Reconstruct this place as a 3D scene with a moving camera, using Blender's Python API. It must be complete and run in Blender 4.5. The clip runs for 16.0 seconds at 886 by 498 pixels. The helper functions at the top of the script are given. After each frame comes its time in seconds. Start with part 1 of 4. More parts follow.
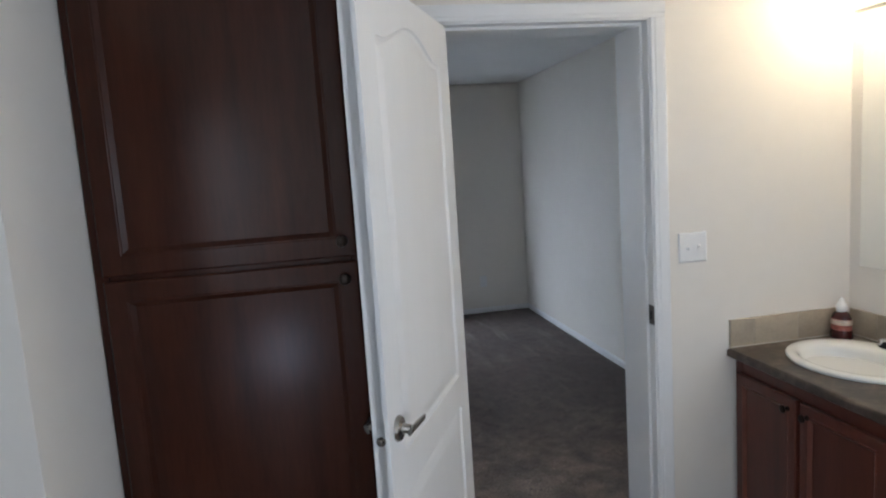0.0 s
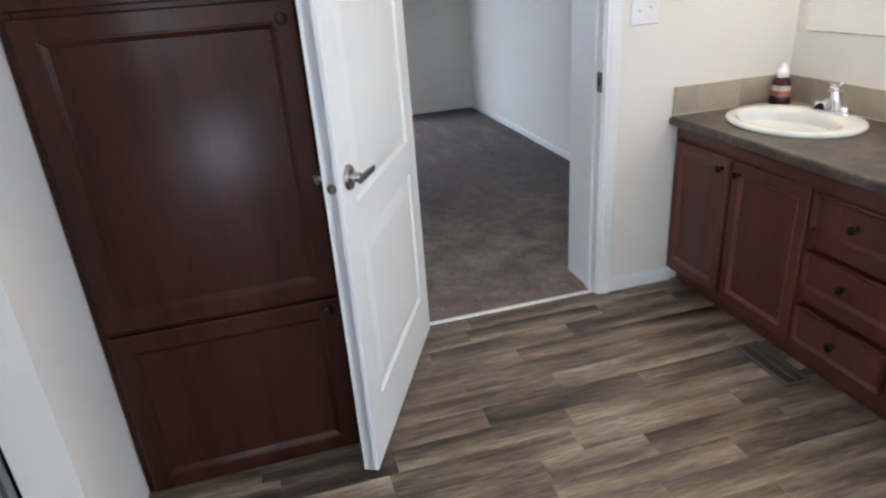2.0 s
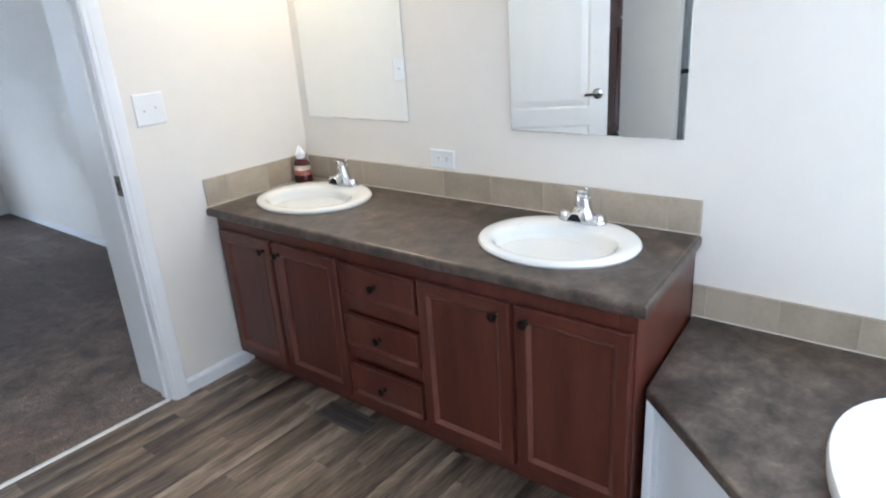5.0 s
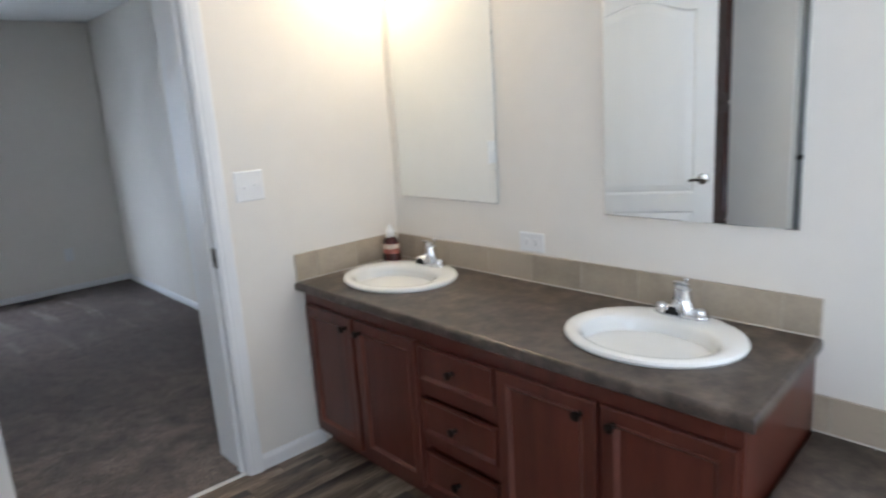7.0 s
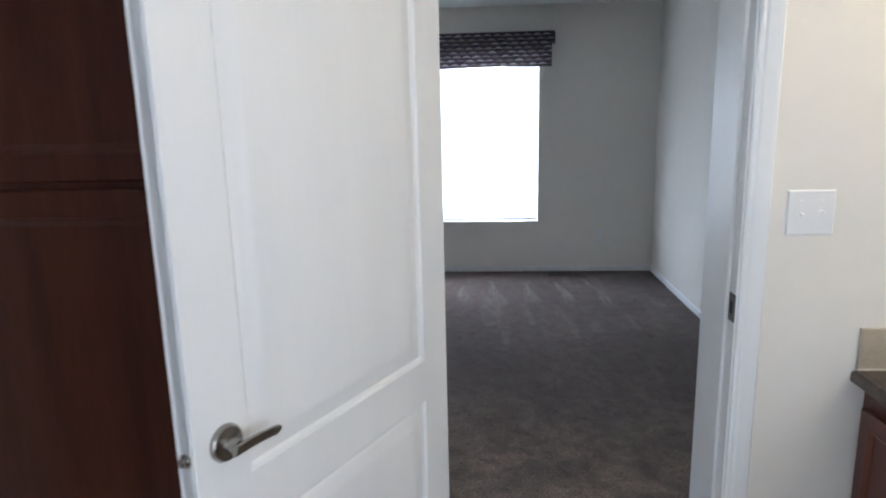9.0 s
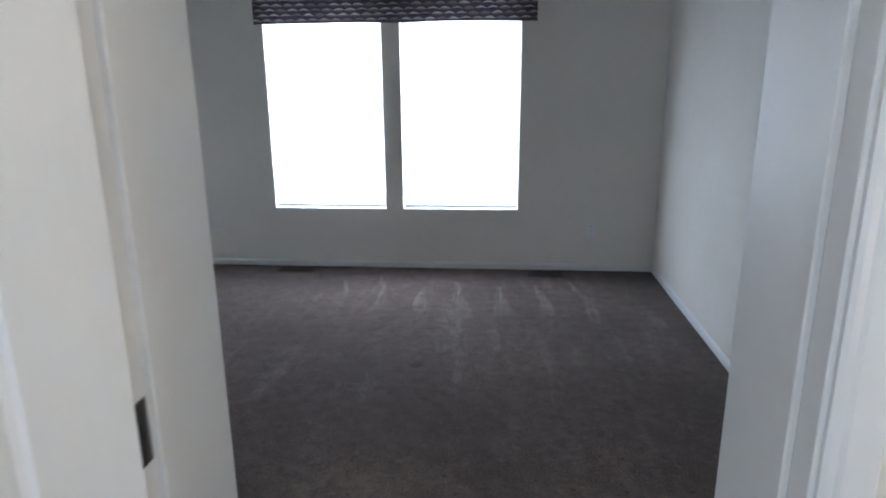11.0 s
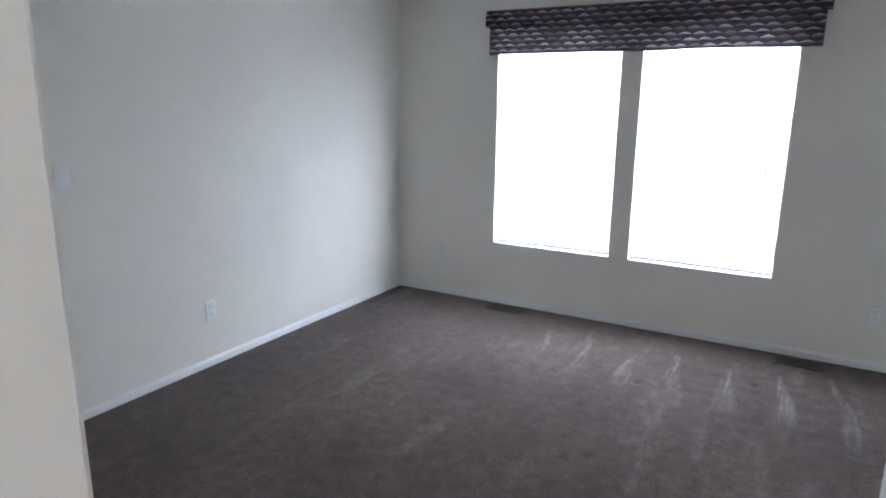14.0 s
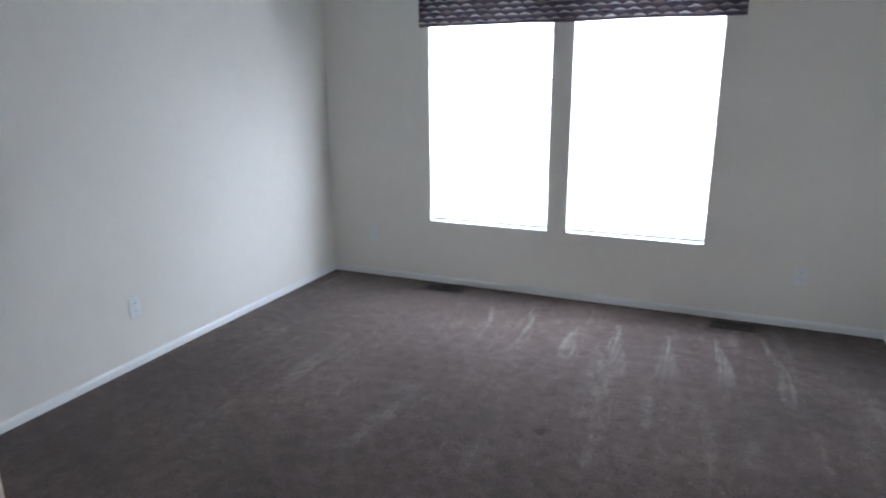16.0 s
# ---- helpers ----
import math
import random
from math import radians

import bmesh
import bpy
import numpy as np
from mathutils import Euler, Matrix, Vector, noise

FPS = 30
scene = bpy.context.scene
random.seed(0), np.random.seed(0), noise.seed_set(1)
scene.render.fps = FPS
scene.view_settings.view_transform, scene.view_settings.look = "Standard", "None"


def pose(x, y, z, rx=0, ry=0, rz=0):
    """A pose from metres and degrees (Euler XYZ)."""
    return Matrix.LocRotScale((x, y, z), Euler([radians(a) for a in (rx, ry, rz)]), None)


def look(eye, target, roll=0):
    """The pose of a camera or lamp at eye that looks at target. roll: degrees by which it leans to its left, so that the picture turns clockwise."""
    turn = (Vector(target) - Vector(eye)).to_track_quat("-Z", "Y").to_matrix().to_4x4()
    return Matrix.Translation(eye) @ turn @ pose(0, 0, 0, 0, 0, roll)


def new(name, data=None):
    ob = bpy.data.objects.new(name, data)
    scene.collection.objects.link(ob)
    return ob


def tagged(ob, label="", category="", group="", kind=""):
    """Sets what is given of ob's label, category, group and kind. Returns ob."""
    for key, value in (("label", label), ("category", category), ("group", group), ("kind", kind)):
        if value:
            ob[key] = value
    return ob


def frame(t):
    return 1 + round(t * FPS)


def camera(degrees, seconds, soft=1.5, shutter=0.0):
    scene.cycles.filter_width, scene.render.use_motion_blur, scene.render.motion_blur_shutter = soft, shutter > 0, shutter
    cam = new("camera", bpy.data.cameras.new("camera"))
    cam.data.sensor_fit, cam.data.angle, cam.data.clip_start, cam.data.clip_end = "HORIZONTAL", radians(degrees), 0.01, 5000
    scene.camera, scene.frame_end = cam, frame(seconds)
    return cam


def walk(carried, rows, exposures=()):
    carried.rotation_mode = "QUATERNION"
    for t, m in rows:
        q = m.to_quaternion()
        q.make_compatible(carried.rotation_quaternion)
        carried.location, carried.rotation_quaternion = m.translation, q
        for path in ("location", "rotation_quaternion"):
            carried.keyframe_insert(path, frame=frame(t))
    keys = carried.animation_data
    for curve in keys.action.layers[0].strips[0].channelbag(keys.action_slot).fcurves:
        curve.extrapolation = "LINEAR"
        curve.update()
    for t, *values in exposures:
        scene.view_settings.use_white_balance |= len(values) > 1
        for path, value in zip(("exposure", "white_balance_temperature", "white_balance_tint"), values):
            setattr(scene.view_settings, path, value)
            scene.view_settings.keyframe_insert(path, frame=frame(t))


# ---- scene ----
cam = camera(69.5, 16.0, soft=2.0, shutter=0.35)
PATH = [
    (0, (-2.094, -2.233, 1.535), (-1.737, -0.282, 1.282), -3.8),
    (0.5, (-2.12, -2.214, 1.503), (-1.809, -0.27, 1.151), -3.3),
    (1, (-2.133, -2.214, 1.444), (-1.84, -0.312, 0.901), -4.0),
    (1.5, (-2.137, -2.216, 1.389), (-1.789, -0.376, 0.688), -4.4),
    (2, (-2.125, -2.236, 1.357), (-1.667, -0.464, 0.551), -4.1),
    (2.5, (-2.084, -2.266, 1.341), (-1.444, -0.578, 0.481), -4.5),
    (3, (-2.032, -2.303, 1.34), (-1.15, -0.741, 0.457), -4.4),
    (3.5, (-1.968, -2.321, 1.344), (-0.871, -0.893, 0.474), -4.5),
    (4, (-1.936, -2.338, 1.349), (-0.671, -1.043, 0.499), -4.1),
    (4.5, (-1.913, -2.352, 1.368), (-0.517, -1.143, 0.601), -3.1),
    (4.7, (-1.913, -2.340, 1.431), (-0.476, -1.161, 0.693), -3.2),
    (6.8, (-1.822, -2.353, 1.428), (-0.431, -0.977, 1.014), -4.5),
    (7, (-1.815, -2.316, 1.414), (-0.506, -0.867, 0.98), -3.8),
    (7.5, (-1.765, -2.138, 1.428), (-0.867, -0.401, 1.007), -3.0),
    (8, (-1.719, -1.998, 1.434), (-1.235, -0.101, 1.026), -2.7),
    (8.5, (-1.609, -1.846, 1.44), (-1.595, 0.114, 1.043), -1.3),
    (9, (-1.513, -1.66, 1.425), (-1.659, 0.293, 1.018), -1.3),
    (9.2, (-1.490, -1.552, 1.414), (-1.619, 0.401, 1.003), -0.4),
    (11.3, (-1.177, -0.53, 1.452), (-1.371, 1.388, 0.919), -0.5),
    (11.5, (-1.147, -0.453, 1.457), (-1.449, 1.448, 0.915), -0.6),
    (12, (-1.078, -0.292, 1.469), (-1.656, 1.536, 0.9), -0.2),
    (12.5, (-1.085, -0.166, 1.454), (-1.627, 1.681, 0.912), -0.3),
    (13, (-1.044, -0.119, 1.492), (-1.808, 1.641, 0.925), 1.1),
    (13.5, (-0.969, -0.115, 1.509), (-1.901, 1.582, 1.008), 1.0),
    (14, (-0.925, -0.131, 1.521), (-1.901, 1.555, 1.064), 0.6),
    (14.5, (-0.922, -0.138, 1.514), (-1.889, 1.552, 1.06), 0.7),
    (15, (-0.931, -0.13, 1.512), (-1.887, 1.565, 1.053), 0.6),
    (15.5, (-0.938, -0.113, 1.505), (-1.875, 1.589, 1.029), 0.7),
    (16, (-1.029, -0.069, 1.501), (-1.8, 1.702, 0.981), -0.4),
]
EXPOSURES = ((0, -0.38, 5950, 10), (1, -0.12, 6000, 10), (2, 0.32, 5950, 10), (3, 0.69, 5720, 7), (3.6, 0.69, 5640, 5), (4.5, 0.58, 5640, 8), (7, -0.03, 5850, 10), (9, 0.0, 5850, 10), (11.5, -0.14, 5830, 9), (12.5, 0.10, 6000, 10), (13.5, 0.37, 6000, 11), (14.5, 0.49, 6000, 12), (15.5, 0.49, 6000, 12), (16, 0.46, 6000, 11))
walk(cam, [(t, look(eye, target, roll)) for t, eye, target, roll in PATH], EXPOSURES)

# ---- plan, metres: vanity wall x = 0, door wall y = 0, bedroom towards +y ----
H = 2.34
DOOR_L, DOOR_R, DOOR_H = -1.660, -0.872, 2.02
WALL_T = 0.26
BED_E, BED_W, BED_N = -0.044, -3.818, 4.150
BATH_S, BATH_W = -3.45, -2.645
WINDOWS = ((-2.964, -2.085), (-1.952, -1.075))
SILL, WTOP = 0.462, 2.0

# ---- light ----
world = bpy.data.worlds.new("sky")
scene.world = world
world.use_nodes = True
wn = world.node_tree.nodes
sky = wn.new("ShaderNodeTexSky")
sky.sky_type, sky.sun_disc = "NISHITA", False
sky.sun_elevation, sky.sun_rotation = radians(40), radians(200)
world.node_tree.links.new(sky.outputs[0], wn["Background"].inputs[0])
wn["Background"].inputs[1].default_value = 0.1


def area_lamp(name, m, w, h, power, color):
    d = bpy.data.lights.new(name, "AREA")
    d.shape, d.size, d.size_y, d.energy, d.color = "RECTANGLE", w, h, power, color
    ob = new(name, d)
    ob.matrix_world = m
    return ob


DAY = (0.758, 0.858, 1.0)
BATH_DAY = (0.82, 0.90, 1.0)
for x0, x1 in WINDOWS:
    area_lamp("window_light", look(((x0 + x1) / 2, BED_N + 0.085, (SILL + WTOP) / 2), ((x0 + x1) / 2, 0, (SILL + WTOP) / 2)), x1 - x0 - 0.06, WTOP - SILL - 0.06, 58, DAY)
# added low window, out of view: its lamp gives the linen cabinet its highlight
ADDED_LOW_WINS = ((-2.62, -2.28, 0.10, 0.56),)
for a, b, c, d in ADDED_LOW_WINS:
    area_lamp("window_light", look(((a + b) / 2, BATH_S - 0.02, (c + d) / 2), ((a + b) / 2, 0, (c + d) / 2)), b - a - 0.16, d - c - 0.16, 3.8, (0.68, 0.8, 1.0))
TUB_WIN = (-3.36, -2.46, 0.98, 1.92)
area_lamp("window_light", look((0.03, (TUB_WIN[0] + TUB_WIN[1]) / 2, 1.45), (-2, (TUB_WIN[0] + TUB_WIN[1]) / 2, 1.45)), 0.82, 0.86, 30, BATH_DAY)
# added west window, unseen: fill light for the vanity fronts and wall
ADDED_WEST_WIN = (-3.36, -2.46, 0.98, 1.92)
area_lamp("window_light", look((BATH_W - 0.03, (ADDED_WEST_WIN[0] + ADDED_WEST_WIN[1]) / 2, 1.45), (0, (ADDED_WEST_WIN[0] + ADDED_WEST_WIN[1]) / 2, 1.45)), 0.82, 0.86, 19, BATH_DAY)
sun = bpy.data.lights.new("sun", "SUN")
sun.energy, sun.angle, sun.color = 2.0, radians(3), (1, 0.95, 0.88)
new("sun", sun).matrix_world = look((0, -8, 8), (0, 0, 0))

# ---- materials ----


def mat(name, color, rough=0.5, metal=0.0, var=0.08, scale=6.0, bump=0.0, bscale=200.0, stretch=(1, 1, 1), dark=None, rnd=0.0, spec=0.5, rvar=0.0):
    """A surface with large and small variation of its colour and a fine relief."""
    m = bpy.data.materials.new(name)
    m.use_nodes = True
    nt = m.node_tree
    n, l = nt.nodes, nt.links
    b = n["Principled BSDF"]
    b.inputs["Roughness"].default_value, b.inputs["Metallic"].default_value = rough, metal
    b.inputs["Specular IOR Level"].default_value = spec
    tc = n.new("ShaderNodeTexCoord")
    mp = n.new("ShaderNodeMapping")
    mp.inputs["Scale"].default_value = stretch
    l.new(tc.outputs["Object"], mp.inputs["Vector"])
    n1 = n.new("ShaderNodeTexNoise")
    n1.inputs["Scale"].default_value, n1.inputs["Detail"].default_value = scale, 5
    n2 = n.new("ShaderNodeTexNoise")
    n2.inputs["Scale"].default_value, n2.inputs["Detail"].default_value = scale * 9, 3
    l.new(mp.outputs[0], n1.inputs["Vector"])
    l.new(mp.outputs[0], n2.inputs["Vector"])
    add = n.new("ShaderNodeMath")
    add.operation = "MULTIPLY_ADD"
    add.inputs[1].default_value = 0.4
    l.new(n2.outputs["Fac"], add.inputs[0])
    l.new(n1.outputs["Fac"], add.inputs[2])
    src = add.outputs[0]
    if rnd:
        info = n.new("ShaderNodeObjectInfo")
        mul = n.new("ShaderNodeMath")
        mul.operation = "MULTIPLY_ADD"
        mul.inputs[1].default_value = rnd
        l.new(info.outputs["Random"], mul.inputs[0])
        l.new(src, mul.inputs[2])
        src = mul.outputs[0]
        off = n.new("ShaderNodeVectorMath")
        off.operation = "SCALE"
        off.inputs[0].default_value = (7, 3, 5)
        l.new(info.outputs["Random"], off.inputs["Scale"])
        l.new(off.outputs[0], mp.inputs["Location"])
    ramp = n.new("ShaderNodeValToRGB")
    lo = dark or tuple(c * (1 - var * 2) for c in color)
    hi = tuple(min(1, c * (1 + var)) for c in color)
    ramp.color_ramp.elements[0].position, ramp.color_ramp.elements[0].color = 0.42, (*lo, 1)
    ramp.color_ramp.elements[1].position, ramp.color_ramp.elements[1].color = 0.98 + rnd, (*hi, 1)
    l.new(src, ramp.inputs[0])
    l.new(ramp.outputs[0], b.inputs["Base Color"])
    if rvar:
        mr = n.new("ShaderNodeMapRange")
        mr.inputs["To Min"].default_value, mr.inputs["To Max"].default_value = rough - rvar, rough + rvar
        l.new(n1.outputs["Fac"], mr.inputs["Value"])
        l.new(mr.outputs[0], b.inputs["Roughness"])
    if bump:
        n3 = n.new("ShaderNodeTexNoise")
        n3.inputs["Scale"].default_value, n3.inputs["Detail"].default_value = bscale, 4
        l.new(mp.outputs[0], n3.inputs["Vector"])
        bp = n.new("ShaderNodeBump")
        bp.inputs["Strength"].default_value, bp.inputs["Distance"].default_value = bump, 0.004
        l.new(n3.outputs["Fac"], bp.inputs["Height"])
        l.new(bp.outputs[0], b.inputs["Normal"])
    return m


WALL_PAINT = mat("wall_paint", (0.802, 0.760, 0.700), 0.6, var=0.02, scale=1.5, bump=0.12, bscale=140)
CEIL_PAINT = mat("ceiling_paint", (0.82, 0.82, 0.81), 0.85, var=0.02, scale=2, bump=0.5, bscale=90)
TRIM_PAINT = mat("trim_paint", (0.80, 0.80, 0.80), 0.4, var=0.015, scale=4, bump=0.05, bscale=60)
DOOR_PAINT = mat("door_paint", (0.82, 0.82, 0.82), 0.42, var=0.015, scale=3, bump=0.12, bscale=90, stretch=(3, 3, 0.4))
CHERRY = mat("cherry_wood", (0.091, 0.0240, 0.0148), 0.30, var=0.24, scale=3, bump=0.05, bscale=160, stretch=(5, 5, 0.5), rvar=0.05, spec=0.42)
# lighter copy of the cherry: bevel highlight of the vanity doors, as colour
HIGHLIGHT_CHERRY = mat("highlight_cherry_wood", (0.135, 0.046, 0.031), 0.34, var=0.2, scale=5, spec=0.4)
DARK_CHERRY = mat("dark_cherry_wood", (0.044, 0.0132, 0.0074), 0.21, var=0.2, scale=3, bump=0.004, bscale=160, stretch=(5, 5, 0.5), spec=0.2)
BRONZE = mat("dark_bronze", (0.03, 0.022, 0.018), 0.35, 0.9, var=0.1, scale=30)
DARK_NICKEL = mat("dark_nickel", (0.16, 0.14, 0.125), 0.38, 0.9, var=0.1, scale=40)
NICKEL = mat("satin_nickel", (0.38, 0.355, 0.325), 0.25, 1.0, var=0.05, scale=40)
CHROME = mat("chrome", (0.75, 0.76, 0.78), 0.08, 1.0, var=0.02, scale=30)
LAMINATE = mat("brown_laminate", (0.105, 0.080, 0.063), 0.34, spec=0.5)


def mottle(material, scale, stops):
    """Soft cloudy mottling in several tones."""
    n, l = material.node_tree.nodes, material.node_tree.links
    b = n["Principled BSDF"]
    tc = next(q for q in n if q.type == "TEX_COORD")
    tx = n.new("ShaderNodeTexNoise")
    tx.inputs["Scale"].default_value, tx.inputs["Detail"].default_value, tx.inputs["Roughness"].default_value, tx.inputs["Distortion"].default_value = scale, 8, 0.68, 0.15
    l.new(tc.outputs["Object"], tx.inputs["Vector"])
    node = n.new("ShaderNodeValToRGB")
    rp = node.color_ramp
    rp.interpolation = "EASE"
    rp.elements[0].position, rp.elements[0].color = stops[0][0], (*stops[0][1], 1)
    rp.elements[1].position, rp.elements[1].color = stops[-1][0], (*stops[-1][1], 1)
    for p, c in stops[1:-1]:
        rp.elements.new(p).color = (*c, 1)
    l.new(tx.outputs["Fac"], node.inputs[0])
    l.new(node.outputs[0], b.inputs["Base Color"])


mottle(LAMINATE, 14, ((0.35, (0.023, 0.0162, 0.0125)), (0.46, (0.049, 0.0355, 0.0275)), (0.55, (0.082, 0.0605, 0.0465)), (0.68, (0.135, 0.102, 0.079))))
TILE = mat("beige_tile", (0.39, 0.328, 0.252), 0.38, var=0.12, scale=9, bump=0.08, bscale=60, rnd=0.25)
GROUT = mat("grout", (0.46, 0.41, 0.34), 0.8, var=0.08, scale=60, bump=0.2, bscale=300)
CERAMIC = mat("white_ceramic", (0.79, 0.79, 0.77), 0.10, var=0.01, scale=3)
ACRYLIC = mat("white_acrylic", (0.84, 0.84, 0.84), 0.16, var=0.01, scale=3)
PLASTIC = mat("white_plastic", (0.80, 0.80, 0.80), 0.35, var=0.01, scale=20)
DARK_SLOT = mat("dark_slot", (0.02, 0.018, 0.016), 0.7, var=0.1, scale=30)
REGISTER = mat("brown_steel", (0.020, 0.014, 0.011), 0.45, 0.2, var=0.1, scale=30)
REGISTER_GREY = mat("taupe_steel", (0.115, 0.096, 0.080), 0.45, 0.2, var=0.1, scale=30)
PLANK = mat("grey_brown_plank", (0.33, 0.255, 0.185), 0.40, var=0.3, scale=1.7, bump=0.10, bscale=60, stretch=(1, 8, 1), rnd=0.16, rvar=0.06)
ramp = next(n for n in PLANK.node_tree.nodes if n.type == "VALTORGB").color_ramp
ramp.elements[0].position, ramp.elements[0].color = 0.56, (0.034, 0.0245, 0.0185, 1)
ramp.elements[1].position, ramp.elements[1].color = 1.0, (0.385, 0.308, 0.228, 1)
for p, c in ((0.68, (0.088, 0.0625, 0.0455, 1)), (0.78, (0.158, 0.115, 0.082, 1)), (0.87, (0.232, 0.177, 0.127, 1))):
    ramp.elements.new(p).color = c
ramp.elements[-1].position = 1.0
SUBFLOOR = mat("subfloor", (0.04, 0.032, 0.026), 0.8, var=0.1, scale=20)


def carpet_material():
    """Cut pile: fibre speckle, trodden mottling, strokes of brushed-up nap and painted doorway light."""
    m = mat("brown_carpet", (0.096, 0.066, 0.054), 1.0, var=0.2, scale=1.5, bump=1.0, bscale=260, dark=(0.055, 0.037, 0.030), spec=0.03)
    n, l = m.node_tree.nodes, m.node_tree.links
    b = n["Principled BSDF"]
    base = b.inputs["Base Color"].links[0].from_socket
    tc = n.new("ShaderNodeTexCoord")

    def noise_range(scale, stretch, lo, hi, to_lo, to_hi, detail=4, turn=0.0, distort=0.0):
        mp = n.new("ShaderNodeMapping")
        mp.inputs["Rotation"].default_value = (0, 0, radians(turn))
        mp.inputs["Scale"].default_value = stretch
        l.new(tc.outputs["Object"], mp.inputs["Vector"])
        tx = n.new("ShaderNodeTexNoise")
        tx.inputs["Scale"].default_value, tx.inputs["Detail"].default_value, tx.inputs["Distortion"].default_value = scale, detail, distort
        l.new(mp.outputs[0], tx.inputs["Vector"])
        rg = n.new("ShaderNodeMapRange")
        for key, v in (("From Min", lo), ("From Max", hi), ("To Min", to_lo), ("To Max", to_hi)):
            rg.inputs[key].default_value = v
        l.new(tx.outputs["Fac"], rg.inputs["Value"])
        return rg.outputs[0]

    def times(a, b_):
        k = n.new("ShaderNodeMath")
        k.operation = "MULTIPLY"
        l.new(a, k.inputs[0])
        l.new(b_, k.inputs[1])
        return k.outputs[0]

    def calc(op, a, b_=0.0, c=0.0):
        k = n.new("ShaderNodeMath")
        k.operation = op
        for q, v in enumerate((a, b_, c)):
            if hasattr(v, "links"):
                l.new(v, k.inputs[q])
            else:
                k.inputs[q].default_value = v
        return k.outputs[0]

    def ramp_to(v, lo, hi, to_lo, to_hi):
        rg = n.new("ShaderNodeMapRange")
        rg.interpolation_type = "SMOOTHSTEP"
        for key, q in (("From Min", lo), ("From Max", hi), ("To Min", to_lo), ("To Max", to_hi)):
            rg.inputs[key].default_value = q
        l.new(v, rg.inputs["Value"])
        return rg.outputs[0]

    sep = n.new("ShaderNodeSeparateXYZ")
    l.new(tc.outputs["Object"], sep.inputs[0])
    x, y = sep.outputs["X"], sep.outputs["Y"]
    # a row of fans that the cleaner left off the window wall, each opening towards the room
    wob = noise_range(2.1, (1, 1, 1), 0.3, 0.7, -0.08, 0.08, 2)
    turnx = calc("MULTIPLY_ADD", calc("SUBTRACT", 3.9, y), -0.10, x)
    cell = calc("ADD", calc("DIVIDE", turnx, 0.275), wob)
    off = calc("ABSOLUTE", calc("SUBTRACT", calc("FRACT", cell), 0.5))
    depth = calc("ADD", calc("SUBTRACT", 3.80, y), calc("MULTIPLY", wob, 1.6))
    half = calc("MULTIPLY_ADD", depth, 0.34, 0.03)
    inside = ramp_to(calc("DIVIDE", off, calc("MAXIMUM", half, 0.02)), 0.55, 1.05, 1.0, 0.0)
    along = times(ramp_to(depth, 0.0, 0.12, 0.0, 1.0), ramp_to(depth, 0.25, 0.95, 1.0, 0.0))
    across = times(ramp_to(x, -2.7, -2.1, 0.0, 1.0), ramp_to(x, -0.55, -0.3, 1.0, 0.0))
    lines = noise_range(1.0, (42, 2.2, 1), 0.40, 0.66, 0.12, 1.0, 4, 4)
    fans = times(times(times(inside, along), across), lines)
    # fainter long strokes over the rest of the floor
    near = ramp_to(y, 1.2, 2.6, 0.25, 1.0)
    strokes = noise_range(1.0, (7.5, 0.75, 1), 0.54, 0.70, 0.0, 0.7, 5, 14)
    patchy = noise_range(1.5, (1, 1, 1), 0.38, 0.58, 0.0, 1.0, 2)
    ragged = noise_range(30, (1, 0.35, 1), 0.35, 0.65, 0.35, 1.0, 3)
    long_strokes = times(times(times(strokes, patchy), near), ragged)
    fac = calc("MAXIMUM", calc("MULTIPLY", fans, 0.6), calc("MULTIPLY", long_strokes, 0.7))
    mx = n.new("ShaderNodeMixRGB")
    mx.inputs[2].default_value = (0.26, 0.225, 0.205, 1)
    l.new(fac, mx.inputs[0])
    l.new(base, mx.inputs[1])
    # paler mottled nap inside the doorway, with the bathroom's light painted into its colour
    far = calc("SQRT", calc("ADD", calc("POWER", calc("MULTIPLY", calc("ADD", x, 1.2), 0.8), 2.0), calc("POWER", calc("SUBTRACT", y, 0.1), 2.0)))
    door_light_fac = times(ramp_to(far, 0.3, 1.9, 1.0, 0.0), noise_range(2.6, (1, 1, 1), 0.35, 0.6, 0.3, 1.0, 5, distort=1.0))
    lit_nap = n.new("ShaderNodeMixRGB")
    lit_nap.inputs[2].default_value = (0.245, 0.180, 0.138, 1)
    l.new(door_light_fac, lit_nap.inputs[0])
    l.new(mx.outputs[0], lit_nap.inputs[1])
    mx = lit_nap
    tread = noise_range(14, (1, 1, 1), 0.36, 0.64, 0.80, 1.2, 5, distort=0.8)
    mm = n.new("ShaderNodeVectorMath")
    mm.operation = "MULTIPLY"
    l.new(mx.outputs[0], mm.inputs[0])
    l.new(tread, mm.inputs[1])
    sp = n.new("ShaderNodeTexNoise")
    sp.inputs["Scale"].default_value, sp.inputs["Detail"].default_value = 120, 3
    l.new(tc.outputs["Object"], sp.inputs["Vector"])
    rr = n.new("ShaderNodeMapRange")
    rr.inputs["From Min"].default_value, rr.inputs["From Max"].default_value = 0.3, 0.7
    rr.inputs["To Min"].default_value, rr.inputs["To Max"].default_value = 0.55, 1.4
    l.new(sp.outputs["Fac"], rr.inputs["Value"])
    mul = n.new("ShaderNodeVectorMath")
    mul.operation = "MULTIPLY"
    l.new(mm.outputs[0], mul.inputs[0])
    l.new(rr.outputs[0], mul.inputs[1])
